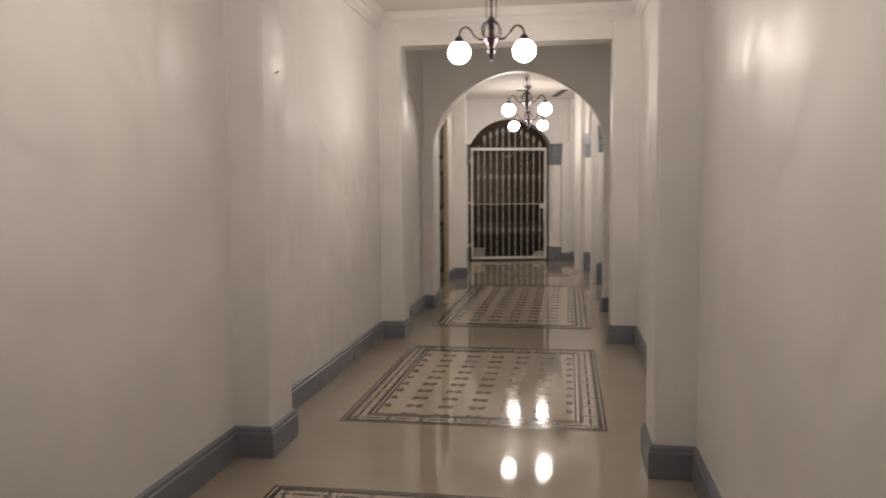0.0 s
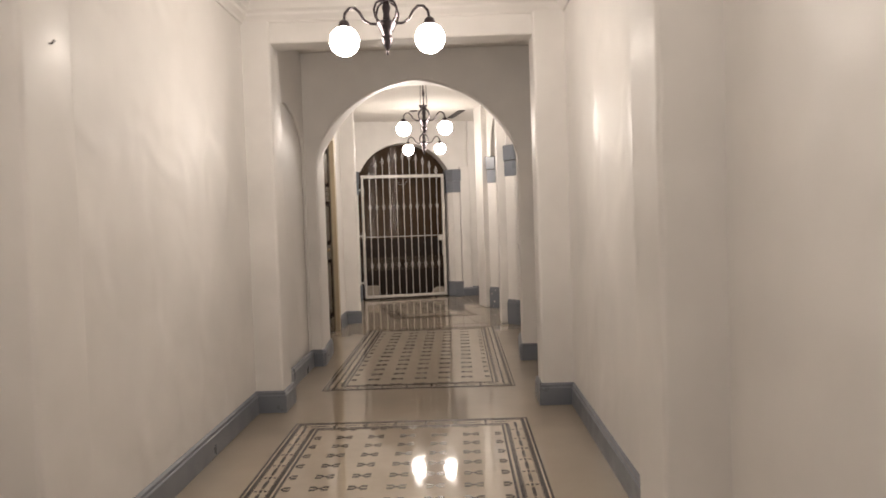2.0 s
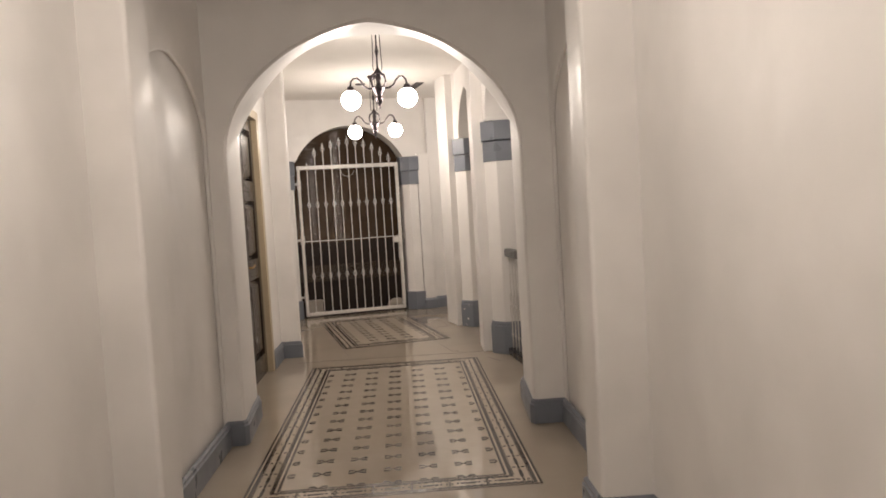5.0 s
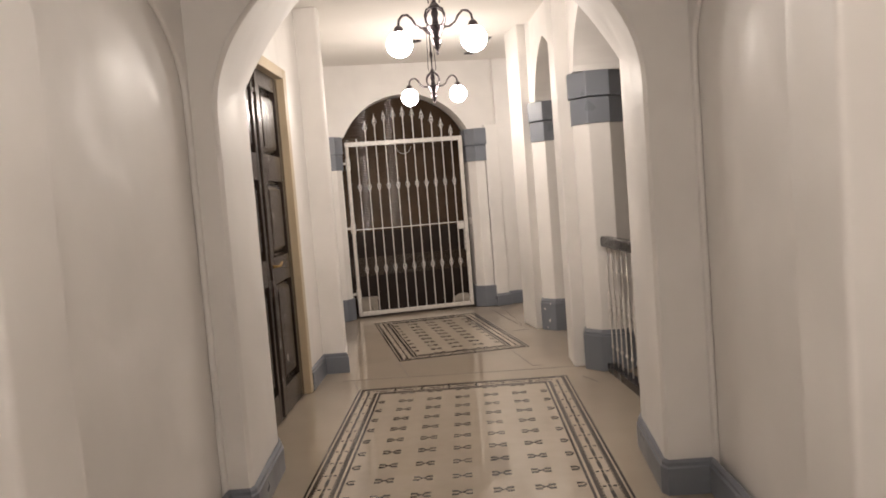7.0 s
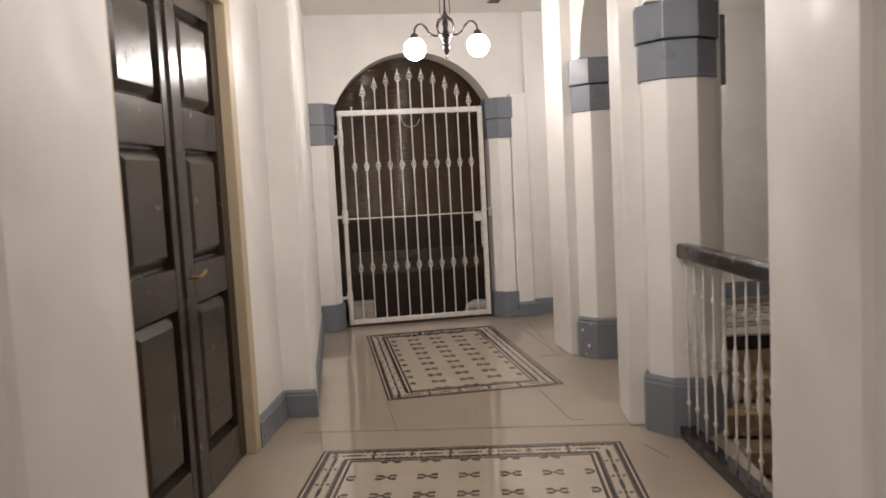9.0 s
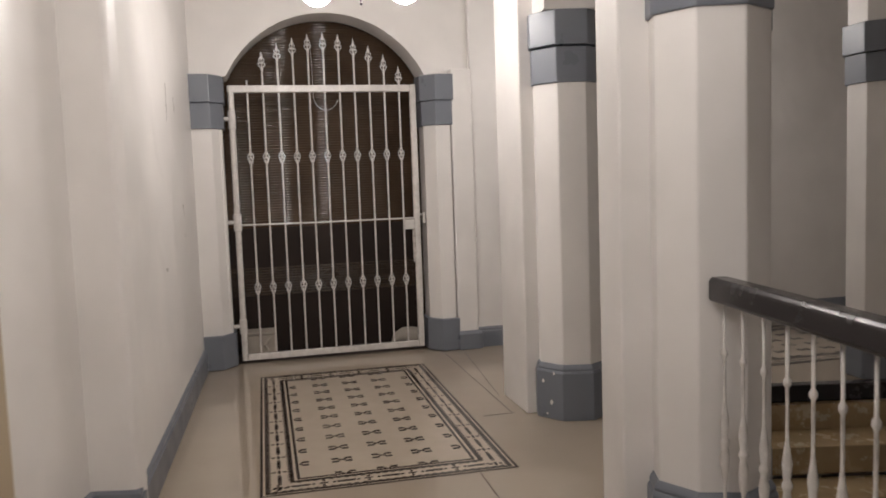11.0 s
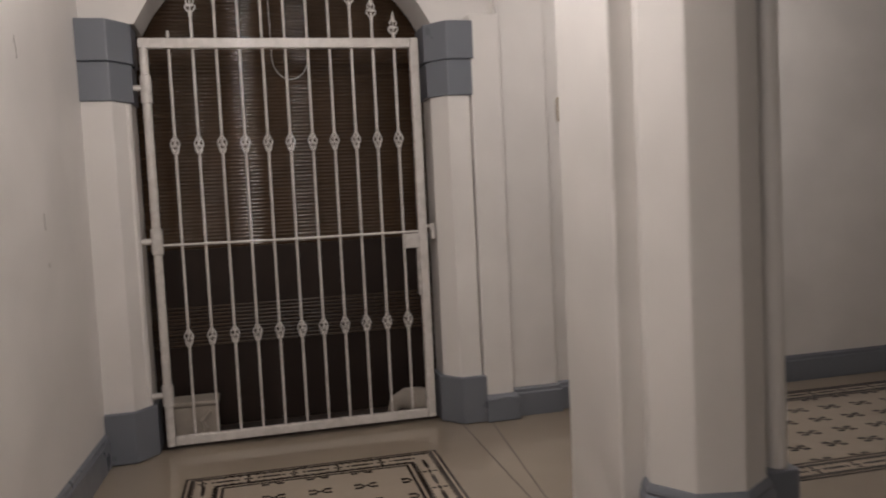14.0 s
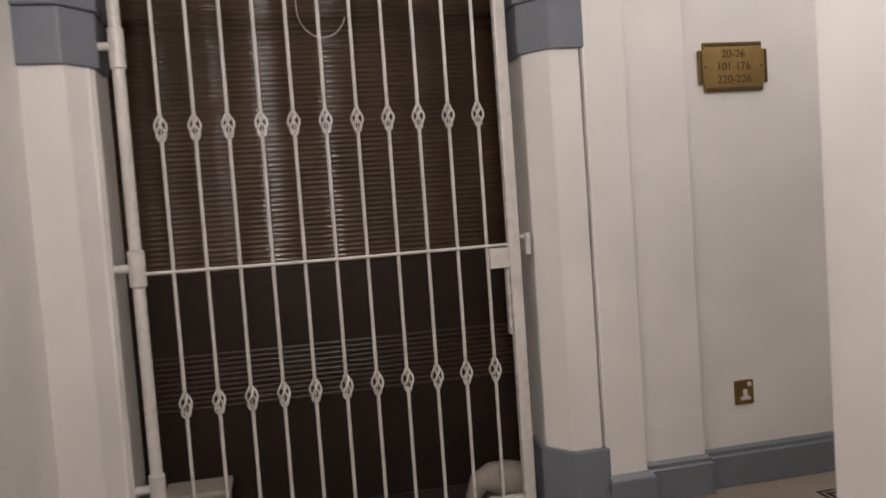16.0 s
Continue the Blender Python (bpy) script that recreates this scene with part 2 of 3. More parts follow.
pilaster(XL - 0.1, -1.49, 5.02, 5.36, Z1, "corridor pilasters")
pilaster(0.42, XR + 0.1, 5.00, 5.36, Z1, "corridor pilasters")
pilaster(XL - 0.1, -1.48, 8.28, 8.58, Z1, "corridor pilasters")
pilaster(0.39, XR + 0.1, 8.28, 8.56, Z1, "corridor pilasters")
obj("ceiling_beam", boxed(-1.50, 0.41, 8.30, 8.56, 2.655, Z1), M_WALL, label="white plaster beam across the corridor between two pilasters", category="beam",
    kind="structure", bevel=0.012)

# cornice round the corridor's ceiling, up to the beam
bm = bmesh.new()
prof = ((0.0, -0.15), (0.018, -0.15), (0.022, -0.135), (0.05, -0.105), (0.055, -0.085), (0.08, -0.07), (0.085, 0.0), (0.0, 0.0))
line = [(XL, -1.2), (XL, 8.30), (XR, 8.30), (XR, -1.2)]
rows = [[bm.verts.new((p.x, p.y, Z1 + z)) for p in offset_line(line, -(w - 0.003))] for w, z in prof]
for a, b in zip(rows, rows[1:]):
    for i in range(3):
        bm.faces.new((a[i], a[i + 1], b[i + 1], b[i]))
obj("trim_cornice", bm, M_WALL, label="white moulded plaster cornice under the ceiling", category="cornice", kind="structure", bevel=0.004)


# bay between the beam and the arch: shallow arched niches in both walls
def niche_wall(name, x_face, sign):
    y0, y1 = 8.50, 10.30
    c, half, spring, rise = 9.32, 0.70, 1.93, 0.45
    poly = [(y0, 0), (c - half, 0)] + [(c + u, spring + w) for u, w in arch_curve(half, rise)] + [(c + half, 0), (y1, 0), (y1, Z1), (y0, Z1)]
    bm = prism(bmesh.new(), poly, lambda u, w, a: (a, u, w), x_face, x_face + sign * 0.026)
    box(bm, min(x_face + sign * 0.026, x_face + sign * 0.3), max(x_face + sign * 0.026, x_face + sign * 0.3), y0, y1, 0, Z1)
    obj(name, bm, M_WALL, label="white painted wall with a shallow arched niche", bevel=0.011, **STRUCT)


niche_wall("wall_niche_left", -1.60, -1)
niche_wall("wall_niche_right", 0.60, 1)

# the arch across the corridor
AX, SPRING = -0.55, 1.86
def arch_outline(half, rise):
    return [(-2.7, 0), (AX - half, 0)] + [(AX + u, SPRING + w) for u, w in arch_curve(half, rise, 0.13, 40)] + [(AX + half, 0), (5.2, 0), (5.2, Z2), (-2.7, Z2)]


def flat_arch_outline(half, spring, rise):
    curve = [(-half * math.cos(math.pi * i / 40), 0) for i in range(41)]
    return [(-2.7, 0), (AX - half, 0)] + [(AX + u, spring + rise * (1 - abs(u / half) ** 2.6)) for u, w in curve] + [(AX + half, 0), (5.2, 0), (5.2, Z2), (-2.7, Z2)]


bm = bmesh.new()
rings = []
for yy, outline in ((10.05, arch_outline(0.955, 0.828)), (10.08, arch_outline(0.942, 0.810)), (10.76, flat_arch_outline(0.99, 2.06, 0.675)),
                    (10.82, flat_arch_outline(1.01, 2.08, 0.69))):
    rings.append([bm.verts.new((u, yy, w)) for u, w in outline])
for a, b in zip(rings, rings[1:]):
    for k in range(len(a)):
        q = (k + 1) % len(a)
        bm.faces.new((a[k], a[q], b[q], b[k]))
bm.faces.new(rings[0])
bm.faces.new(rings[-1][::-1])
arch_wall = obj("wall_arch", bm, M_WALL, label="white plaster wall pierced by a slightly pointed arch", smooth=True, **STRUCT)
arch_wall.data.set_sharp_from_angle(angle=radians(17))

# end bay, left side: wall with the doorway, then the turned wall
DY0, DY1, DTOP = 11.02, 12.50, 2.44
poly = [(10.8, 0), (DY0, 0), (DY0, DTOP), (DY1, DTOP), (DY1, 0), (13.2, 0), (13.2, Z2), (10.8, Z2)]
obj("wall_door", prism(bmesh.new(), poly, lambda u, w, a: (a, u, w), -1.96, -1.70), M_WALL, label="white painted wall with a doorway", **STRUCT)
obj("wall_end_left", column([(-1.525, 13.12), (-1.86, 13.12), (-2.5, 16.12), (-2.085, 16.12)], 0, Z2), M_WALL, label="white painted plaster wall with hairline cracks", **STRUCT)
pilaster(-1.80, -1.512, 13.07, 13.19, Z2, "end bay pilasters")

skirting("baseboard_left", [(XL, -1.2), (XL, 5.02), (-1.49, 5.02), (-1.49, 5.36), (XL, 5.36), (XL, 8.28), (-1.48, 8.28), (-1.48, 8.58), (-1.60, 8.58), (-1.60, 10.05),
                           (AX - 0.955, 10.05), (AX - 0.942, 10.08), (AX - 0.98, 10.74), (AX - 1.01, 10.82), (-1.70, 10.82), (-1.70, DY0)], -1)
skirting("baseboard_right", [(XR, -1.2), (XR, 5.0), (0.42, 5.0), (0.42, 5.36), (XR, 5.36), (XR, 8.28), (0.39, 8.28), (0.39, 8.56), (0.60, 8.56), (0.60, 10.05),
                            (AX + 0.955, 10.05), (AX + 0.942, 10.08), (AX + 0.98, 10.74), (AX + 1.01, 10.82), (0.60, 10.82)], 1)
skirting("baseboard_door_side", [(-1.70, DY1), (-1.70, 13.07), (-1.512, 13.07), (-1.527, 13.13), (-2.04, 15.88)], -1, h=0.17)


# ---------------------------------------------------------------- end wall with the gate arch, turned by TURN_END
def end_wall():
    c, half, spring, rise = 0.755, 0.76, 2.19, 0.475
    poly = [(-0.6, 0), (-0.06, 0), (-0.06, spring)] + [(c + u, spring + w) for u, w in segment_curve(half, rise)] + [(1.535, spring), (1.535, 0), (7.2, 0), (7.2, Z2), (-0.6, Z2)]
    bm = prism(bmesh.new(), poly, lambda u, w, a: (u, a, w), -0.05, 0.26)
    obj("wall_end", bm, M_WALL, label="white painted end wall with an arched gateway", m=GATE, **STRUCT)


end_wall()


def gate_pier(u0, u1, flip, group):
    """Half-octagonal pier with grey plinth and capital beside the gateway."""
    def shape(g):
        pts = [(u0 - g, 0.16), (u0 - g, -0.02 - g * 0.4), (u0 + 0.075, -0.125 - g), (u1 + (g if not flip else 0), -0.125 - g), (u1 + (g if not flip else 0), 0.16)]
        return [(u0 + u1 - u, w) for u, w in pts] if flip else pts
    top = empty("gate_pier", GATE, "white half-octagonal pier with blue-grey plinth and capital beside the gate", "pier", group, "structure")
    part("shaft", column(shape(0.0), 0.2, 1.97), M_WALL, top, bevel=0.006)
    part("plinth", column(shape(0.022), 0.002, 0.262), M_GREY, top, "blue-grey enamelled plinth", bevel=0.008)
    bm = column(shape(0.016), 1.80, 1.99)
    prism(bm, shape(0.026), lambda u, w, a: (u, w, a), 1.992, 2.195)
    part("capital", bm, M_GREY, top, "blue-grey enamelled capital in two bands", bevel=0.006)


gate_pier(1.495, 1.69, False, "gate piers")
gate_pier(-0.272, -0.05, True, "gate piers")
obj("pilaster_strip", boxed(1.698, 1.868, -0.140, 0.0, 0, 2.235), M_WALL, label="narrow white pilaster strip beside the gate pier", category="pilaster", kind="structure", m=GATE, bevel=0.008)
obj("pilaster_strip", boxed(1.866, 2.145, -0.094, 0.0, 0, Z2), M_WALL, label="flat white pilaster strip on the end wall", category="pilaster", kind="structure", m=GATE, bevel=0.008)
ob = skirting("baseboard_end", [(1.868, -0.094), (2.145, -0.094), (2.145, -0.05), (7.0, -0.05)], -1, h=0.165)
ob.matrix_basis = GATE
bm = column([(1.70, -0.02), (1.70, -0.168), (1.893, -0.168), (1.893, -0.02)], 0.002, 0.128)
prism(bm, [(1.70, -0.02), (1.70, -0.168), (1.893, -0.168), (1.893, -0.02)], lambda u, w, a: (u, w, a), 0.128, 0.152, [(1.703, -0.02), (1.703, -0.142), (1.873, -0.142), (1.873, -0.02)])
obj("baseboard_strip", bm, M_GREY, label="blue-grey enamelled block at the foot of the strip", category="skirting", kind="structure", m=GATE, bevel=0.005)


# ---------------------------------------------------------------- arcade on the stair side
def arcade_pier(x, y, turn, shaft, core, colonnettes):
    """Pier of two octagonal shafts before a slab; shaft = (x, y, radius, turn of the facets) within the pier."""
    m = pose(x, y, 0, 0, 0, turn)
    top = empty("arcade_pier", m, "white octagonal arcade pier with blue-grey plinth and banded capital", "pier", "arcade piers", "structure")
    x0, y0, y1 = core
    slab = [(x0, y0), (0.0, y0), (0.0, y0 + 0.07), (0.28, y0 + 0.07), (0.28, y1), (x0, y1)]
    part("pier_core", column(slab, 0, Z2), M_WALL, top, bevel=0.01)
    sx, sy, r, facets = shaft
    for cy in (sy, sy + 0.38):
        def ring(grow):
            return octagon(sx, cy, r + grow, facets)
        to3 = lambda u, w, a: (u, w, a)
        part("shaft", column(ring(0.0), 0.25, 1.95), M_WALL, top, bevel=0.006)
        bm = column(ring(0.026), 0.002, 0.270)
        prism(bm, ring(0.026), to3, 0.270, 0.280, ring(0.017))
        prism(bm, ring(0.017), to3, 0.280, 0.292, ring(0.019))
        prism(bm, ring(0.019), to3, 0.292, 0.315, ring(0.005))
        part("plinth", bm, M_GREY, top, "chipped blue-grey enamelled plinth", bevel=0.003)
        bm = column(ring(0.012), 1.865, 2.055)
        prism(bm, ring(0.026), to3, 2.063, 2.25)
        part("capital", bm, M_GREY, top, "blue-grey enamelled capital in two bands", bevel=0.006)
        part("impost", column(ring(-0.006), 2.25, Z2), M_WALL, top)
    for cx, cy in colonnettes:
        foot = chamfered(cx - 0.065, cx + 0.057, cy - 0.055, cy + 0.055, 0.012)
        part("colonnette", lathe(bmesh.new(), [(0.034, 0.25), (0.034, 1.96)], 16, cx, cy), M_WALL, top, smooth=True)
        part("colonnette_plinth", column(foot, 0.002, 0.29), M_GREY, top, "blue-grey enamelled plinth", bevel=0.005)
        part("colonnette_capital", column(foot, 1.865, 2.25), M_GREY, top, "blue-grey enamelled capital", bevel=0.005)
    return top


arcade_pier(0.62, 12.66, 0, (0.012, -0.01, 0.20, -5.0), (-0.278, 0.02, 0.36), [(0.305, 0.32)])
chipped = arcade_pier(0.50, 14.495, 12, (-0.023, -0.011, 0.202, -12.0), (-0.292, 0.012, 0.455), [(0.275, 0.012), (0.275, 0.36)])
for dx, z, size in ((-0.045, 0.215, 0.008), (0.01, 0.10, 0.010), (0.03, 0.265, 0.006), (-0.02, 0.03, 0.005)):
    out = [(size * (0.7 + 0.5 * random.random()) * math.cos(a), 1.5 * size * (0.7 + 0.5 * random.random()) * math.sin(a)) for a in [0.7 * i for i in range(9)]]
    part("paint_chip", prism(bmesh.new(), out, lambda u, w, k: (u, w, k), 0, 0.0015), M_WALL, chipped, "white chip in the grey paint",
         m=pose(-0.023, -0.011, 0, 0, 0, -12) @ pose(-0.1496 + dx * 0.707, -0.1496 - dx * 0.707, z, 90, 0, -45))


def arcade_arch(name, p0, p1, gap0, gap1, spring, rise, thick=0.36):
    """Wall over an arcade opening from p0 to p1, pierced by a pointed arch between the gaps."""
    a, b = Vector(p0), Vector(p1)
    d = b - a
    length = d.length
    d.normalize()
    n = Vector((d.y, -d.x))
    c, half = (gap0 + length - gap1) / 2, (length - gap1 - gap0) / 2
    poly = [(0, spring), (gap0, spring)] + [(c + u, spring + w) for u, w in arch_curve(half, rise, 0.3)] + [(length - gap1, spring), (length, spring), (length, Z2), (0, Z2)]
    clean = [q for i, q in enumerate(poly) if i == 0 or (Vector(q) - Vector(poly[i - 1])).length > 1e-4]
    to3 = lambda u, w, k: (a.x + d.x * u + n.x * k, a.y + d.y * u + n.y * k, w)
    obj(name, prism(bmesh.new(), clean, to3, -thick / 2, thick / 2), M_WALL, label="white plaster arcade wall with a pointed arch", **STRUCT)


arcade_arch("wall_arcade_1", (0.63, 10.80), (0.63, 12.66), 0.10, 0.20, 2.252, 0.50)
arcade_arch("wall_arcade_2", (0.62, 13.04), (0.50, 14.495), 0.20, 0.21, 2.252, 0.52)

# landing past the stairwell, closed round
wall_box("wall_landing", 4.6, 4.8, 10.8, 18.6, -2.4, Z2)
wall_box("wall_stair_side", 0.62, 0.80, 10.82, 14.62, -2.4, -0.25)
wall_box("wall_stair_far", 0.80, 4.6, 14.62, 14.80, -2.4, -0.25)
wall_box("wall_stair_near", 0.80, 4.6, 10.60, 10.82, -2.4, 0)
obj("floor_lower", boxed(0.5, 4.8, 10.6, 14.8, -2.6, -2.4), M_FLOOR, label="polished cream marble floor of the lower flight", category="floor", kind="structure")


def octagon_column(x, y):
    top = empty("octagonal_column", pose(x, y, 0, 0, 0, 12), "white octagonal column with blue-grey plinth and capital on the landing", "column", kind="structure")
    part("shaft", column(octagon(0, 0, 0.22), 0.25, Z2), M_WALL, top, bevel=0.006)
    part("plinth", column(octagon(0, 0, 0.25), 0.002, 0.31), M_GREY, top, "blue-grey enamelled plinth", bevel=0.008)
    bm = column(octagon(0, 0, 0.238), 1.88, 2.06)
    prism(bm, octagon(0, 0, 0.254), lambda u, w, a: (u, w, a), 2.063, 2.25)
    part("capital", bm, M_GREY, top, "blue-grey enamelled capital in two bands", bevel=0.006)


octagon_column(2.62, 15.05)


# ---------------------------------------------------------------- inlaid floor panels
BLOCKS = [(sx * 0.033, sy * 0.0205, 0.034, 0.019) for sx in (-1, 1) for sy in (-1, 1)] + [(sx * 0.0115, sy * 0.0075, 0.011, 0.0105) for sx in (-1, 1) for sy in (-1, 1)] + [(0, 0, 0.012, 0.010)]


def motif_mesh(across, along):
    """Cross of small blocks; one half of it where a sign is given."""
    bm = bmesh.new()
    for x, y, w, h in BLOCKS:
        if (across == 0 or x * across > 0) and (along == 0 or y * along > 0):
            box(bm, x - w / 2, x + w / 2, y - h / 2, y + h / 2, -0.004, 0.0022)
    me = bpy.data.meshes.new("mosaic_motif")
    bm.to_mesh(me)
    bm.free()
    me.materials.append(M_INLAY)
    return me


MOTIF, MOTIF_R, MOTIF_L, MOTIF_FAR, MOTIF_NEAR = motif_mesh(0, 0), motif_mesh(1, 0), motif_mesh(-1, 0), motif_mesh(0, 1), motif_mesh(0, -1)


def mosaic_panel(m, width, length, columns, label):
    """Rectangle from (0, 0) to (width, length) on the floor: ivory field, dark double frame with beads, rows of crosses."""
    top = empty("mosaic_floor_panel", m, label, "floor mosaic", "inlaid floor panels", "structure")
    part("field", boxed(0, width, 0, length, -0.004, 0.0008), M_FIELD, top, "ivory marble field")

    def ring(bm, inset, w):
        a, b = inset, inset + w
        for x0, x1, y0, y1 in ((a, width - a, a, b), (a, width - a, length - b, length - a), (a, b, b, length - b), (width - b, width - a, b, length - b)):
            box(bm, x0, x1, y0, y1, -0.003, 0.0020)
        return bm
    part("outer_line", ring(bmesh.new(), 0.0, 0.013), M_INLAY, top, "thin dark brown mosaic line")
    part("outer_band", ring(bmesh.new(), 0.023, 0.019), M_INLAY, top, "dark brown mosaic band")
    part("inner_band", ring(bmesh.new(), 0.136, 0.019), M_INLAY, top, "dark brown mosaic band")
    part("inner_line", ring(bmesh.new(), 0.168, 0.014), M_INLAY, top, "thin dark brown mosaic line")
    # beads: toothed edges of the bands, dashes along the middle, diamonds between
    bm = bmesh.new()

    def run(n, put, size):
        for i in range(n):
            s = size * (i + 0.5) / n
            put(s)
    for flipped, size, other in ((False, length, width), (True, width, length)):
        def place(s, w, across, along):
            for base, sg in ((0, 1), (other, -1)):
                x = base + sg * w
                r = (x - across / 2, x + across / 2, s - along / 2, s + along / 2)
                if flipped:
                    r = (r[2], r[3], r[0], r[1])
                box(bm, *r, -0.003, 0.0019)
        n = max(3, round((size - 0.10) / 0.036))
        for i in range(n):
            s = 0.05 + (size - 0.10) * (i + 0.5) / n
            place(s, 0.0455, 0.009, 0.018)
            if 0.15 < s < size - 0.15:
                place(s, 0.1325, 0.009, 0.018)
        n = max(3, round((size - 0.16) / 0.20))
        for i in range(n):
            s0 = 0.08 + (size - 0.16) * i / n
            step = (size - 0.16) / n
            place(s0 + 0.5 * step, 0.089, 0.018, 0.085)
            place(s0 + 0.5 * step - 0.056, 0.089, 0.015, 0.013)
            place(s0 + 0.5 * step + 0.056, 0.089, 0.015, 0.013)
            place(s0 + 0.0, 0.089, 0.013, 0.040)
            for w in (0.064, 0.114):
                place(s0 + 0.0, w, 0.017, 0.014)
    tagged(part("mosaic_beads", bm, M_INLAY, top, "small dark mosaic beads between the lines"), kind="stuff")
    mid = width / 2
    n = round((length - 0.364) / (0.222 if length > 3 else 0.19))
    pitch = (length - 0.364) / n
    for r in range(n + 1):
        y = 0.182 + pitch * r
        shape = MOTIF_FAR if r == 0 else MOTIF_NEAR if r == n else MOTIF
        for k in range(columns):
            share("mosaic_motif", shape, top, pose(mid + (k - (columns - 1) / 2) * 0.2, y, 0))
        if 0 < r < n:
            share("mosaic_motif", MOTIF_R, top, pose(0.184, y, 0))
            share("mosaic_motif", MOTIF_L, top, pose(width - 0.184, y, 0))


IV = "ivory marble floor panel with a dark mosaic border and rows of crosses"
mosaic_panel(pose(-1.325, 2.40, 0), 1.57, 2.25, 5, IV)
mosaic_panel(pose(-1.325, 5.69, 0), 1.57, 2.25, 5, IV)
mosaic_panel(pose(-1.325, 8.95, 0), 1.57, 3.47, 5, IV)
mosaic_panel(pose(-1.096, 13.356, 0, 0, 0, 12.0), 1.19, 2.26, 3, IV + ", laid askew before the gate")
mosaic_panel(pose(0.98, 15.12, 0, 0, 0, 12.0), 2.2, 1.25, 8, IV + ", on the landing")

# slab joints of the end bay's floor
for p, q in (((-0.27, 16.34), (0.13, 14.47)), ((-0.125, 13.60), (0.03, 12.83)), ((0.14, 14.48), (-0.04, 14.44)), ((-1.10, 13.34), (-0.96, 12.70)), ((-0.09, 16.30), (0.085, 14.86)),
             ((-1.34, 12.44), (-1.42, 12.78)), ((0.03, 12.83), (0.10, 12.82)), ((0.36, 12.36), (0.44, 12.16)), ((-1.5, 12.75), (0.36, 12.70))):
    bm = bmesh.new()
    a, b = Vector(p), Vector(q)
    n = (b - a).normalized().orthogonal() * 0.0025
    prism(bm, [tuple(a - n), tuple(b - n), tuple(b + n), tuple(a + n)], lambda u, w, k: (u, w, k), -0.002, 0.0012)
    obj("floor_joint", bm, M_JOINT, label="dark open joint between marble floor slabs", category="floor joint", group="floor joints", kind="structure")


# ---------------------------------------------------------------- double door
def door():
    frame_ob = empty("door_1", pose(-1.70, 0, 0), "closed dark-varnished panelled double door in a cream frame", "door", kind="structure")
    bm = bmesh.new()
    box(bm, -0.10, 0.014, DY1 - 0.085, DY1 + 0.004, 0.002, DTOP)
    box(bm, -0.10, 0.014, DY0 - 0.004, DY0 + 0.085, 0.002, DTOP)
    box(bm, -0.10, 0.0135, DY0 + 0.085, DY1 - 0.085, DTOP - 0.075, DTOP + 0.002)
    part("door_frame", bm, M_CREAM, frame_ob, "cream painted wooden door frame", bevel=0.006)
    lo, hi = DY0 + 0.087, DY1 - 0.087
    mid = (lo + hi) / 2
    for y0, y1, lever in ((lo, mid - 0.003, False), (mid + 0.003, hi, True)):
        z1 = DTOP - 0.078
        bm = boxed(-0.085, -0.075, y0, y1, 0.008, z1)
        st = 0.105
        for a in ((y0, y0 + st), (y1 - st, y1)):
            box(bm, -0.085, -0.040, a[0], a[1], 0.008, z1)
        for z in ((0.008, 0.20), (0.91, 1.09), (1.61, 1.79), (2.25, z1)):
            box(bm, -0.085, -0.041, y0 + st, y1 - st, *z)
        leaf = part("door_leaf", bm, M_WOOD, frame_ob, bevel=0.007)
        for z in ((0.20, 0.91), (1.09, 1.61), (1.79, 2.25)):
            a0, a1, b0, b1 = y0 + st + 0.012, y1 - st - 0.012, z[0] + 0.012, z[1] - 0.012
            k = 0.05
            bm = bmesh.new()
            prism(bm, [(a0, b0), (a1, b0), (a1, b1), (a0, b1)], lambda u, w, d: (d, u, w), -0.076, -0.046,
                  [(a0 + k, b0 + k), (a1 - k, b0 + k), (a1 - k, b1 - k), (a0 + k, b1 - k)])
            part("raised_panel", bm, M_WOOD, leaf)
        if lever:
            bm = tube(bmesh.new(), [(-0.04, y0 + 0.06, 1.03), (-0.01, y0 + 0.06, 1.03), (0.0, y0 + 0.075, 1.032), (0.0, y0 + 0.14, 1.05)], 0.009, 8)
            part("door_handle", bm, M_BRASS, leaf, "small worn brass lever handle", smooth=True)
        else:
            part("cover_strip", boxed(-0.05, -0.028, y1 - 0.03, y1 + 0.026, 0.02, z1 - 0.01), M_WOOD, leaf, bevel=0.006)
    obj("wall_behind_door", boxed(-2.2, -1.97, 10.85, 12.7, 0, Z2), M_DARK, label="dark wall behind the closed door", **STRUCT)


door()


# ---------------------------------------------------------------- gate
def knot(bm, u, z, h=0.088, r=0.0215):
    for k in range(4):
        pts = []
        for i in range(13):
            s = i / 12
            a = 2 * math.pi * (k / 4 + 0.40 * s)
            rr = 0.006 + (r - 0.006) * math.sin(math.pi * s) ** 0.8
            pts.append((u + rr * math.cos(a), rr * math.sin(a), z - h / 2 + h * s))
        tube(bm, pts, 0.0044, 6)


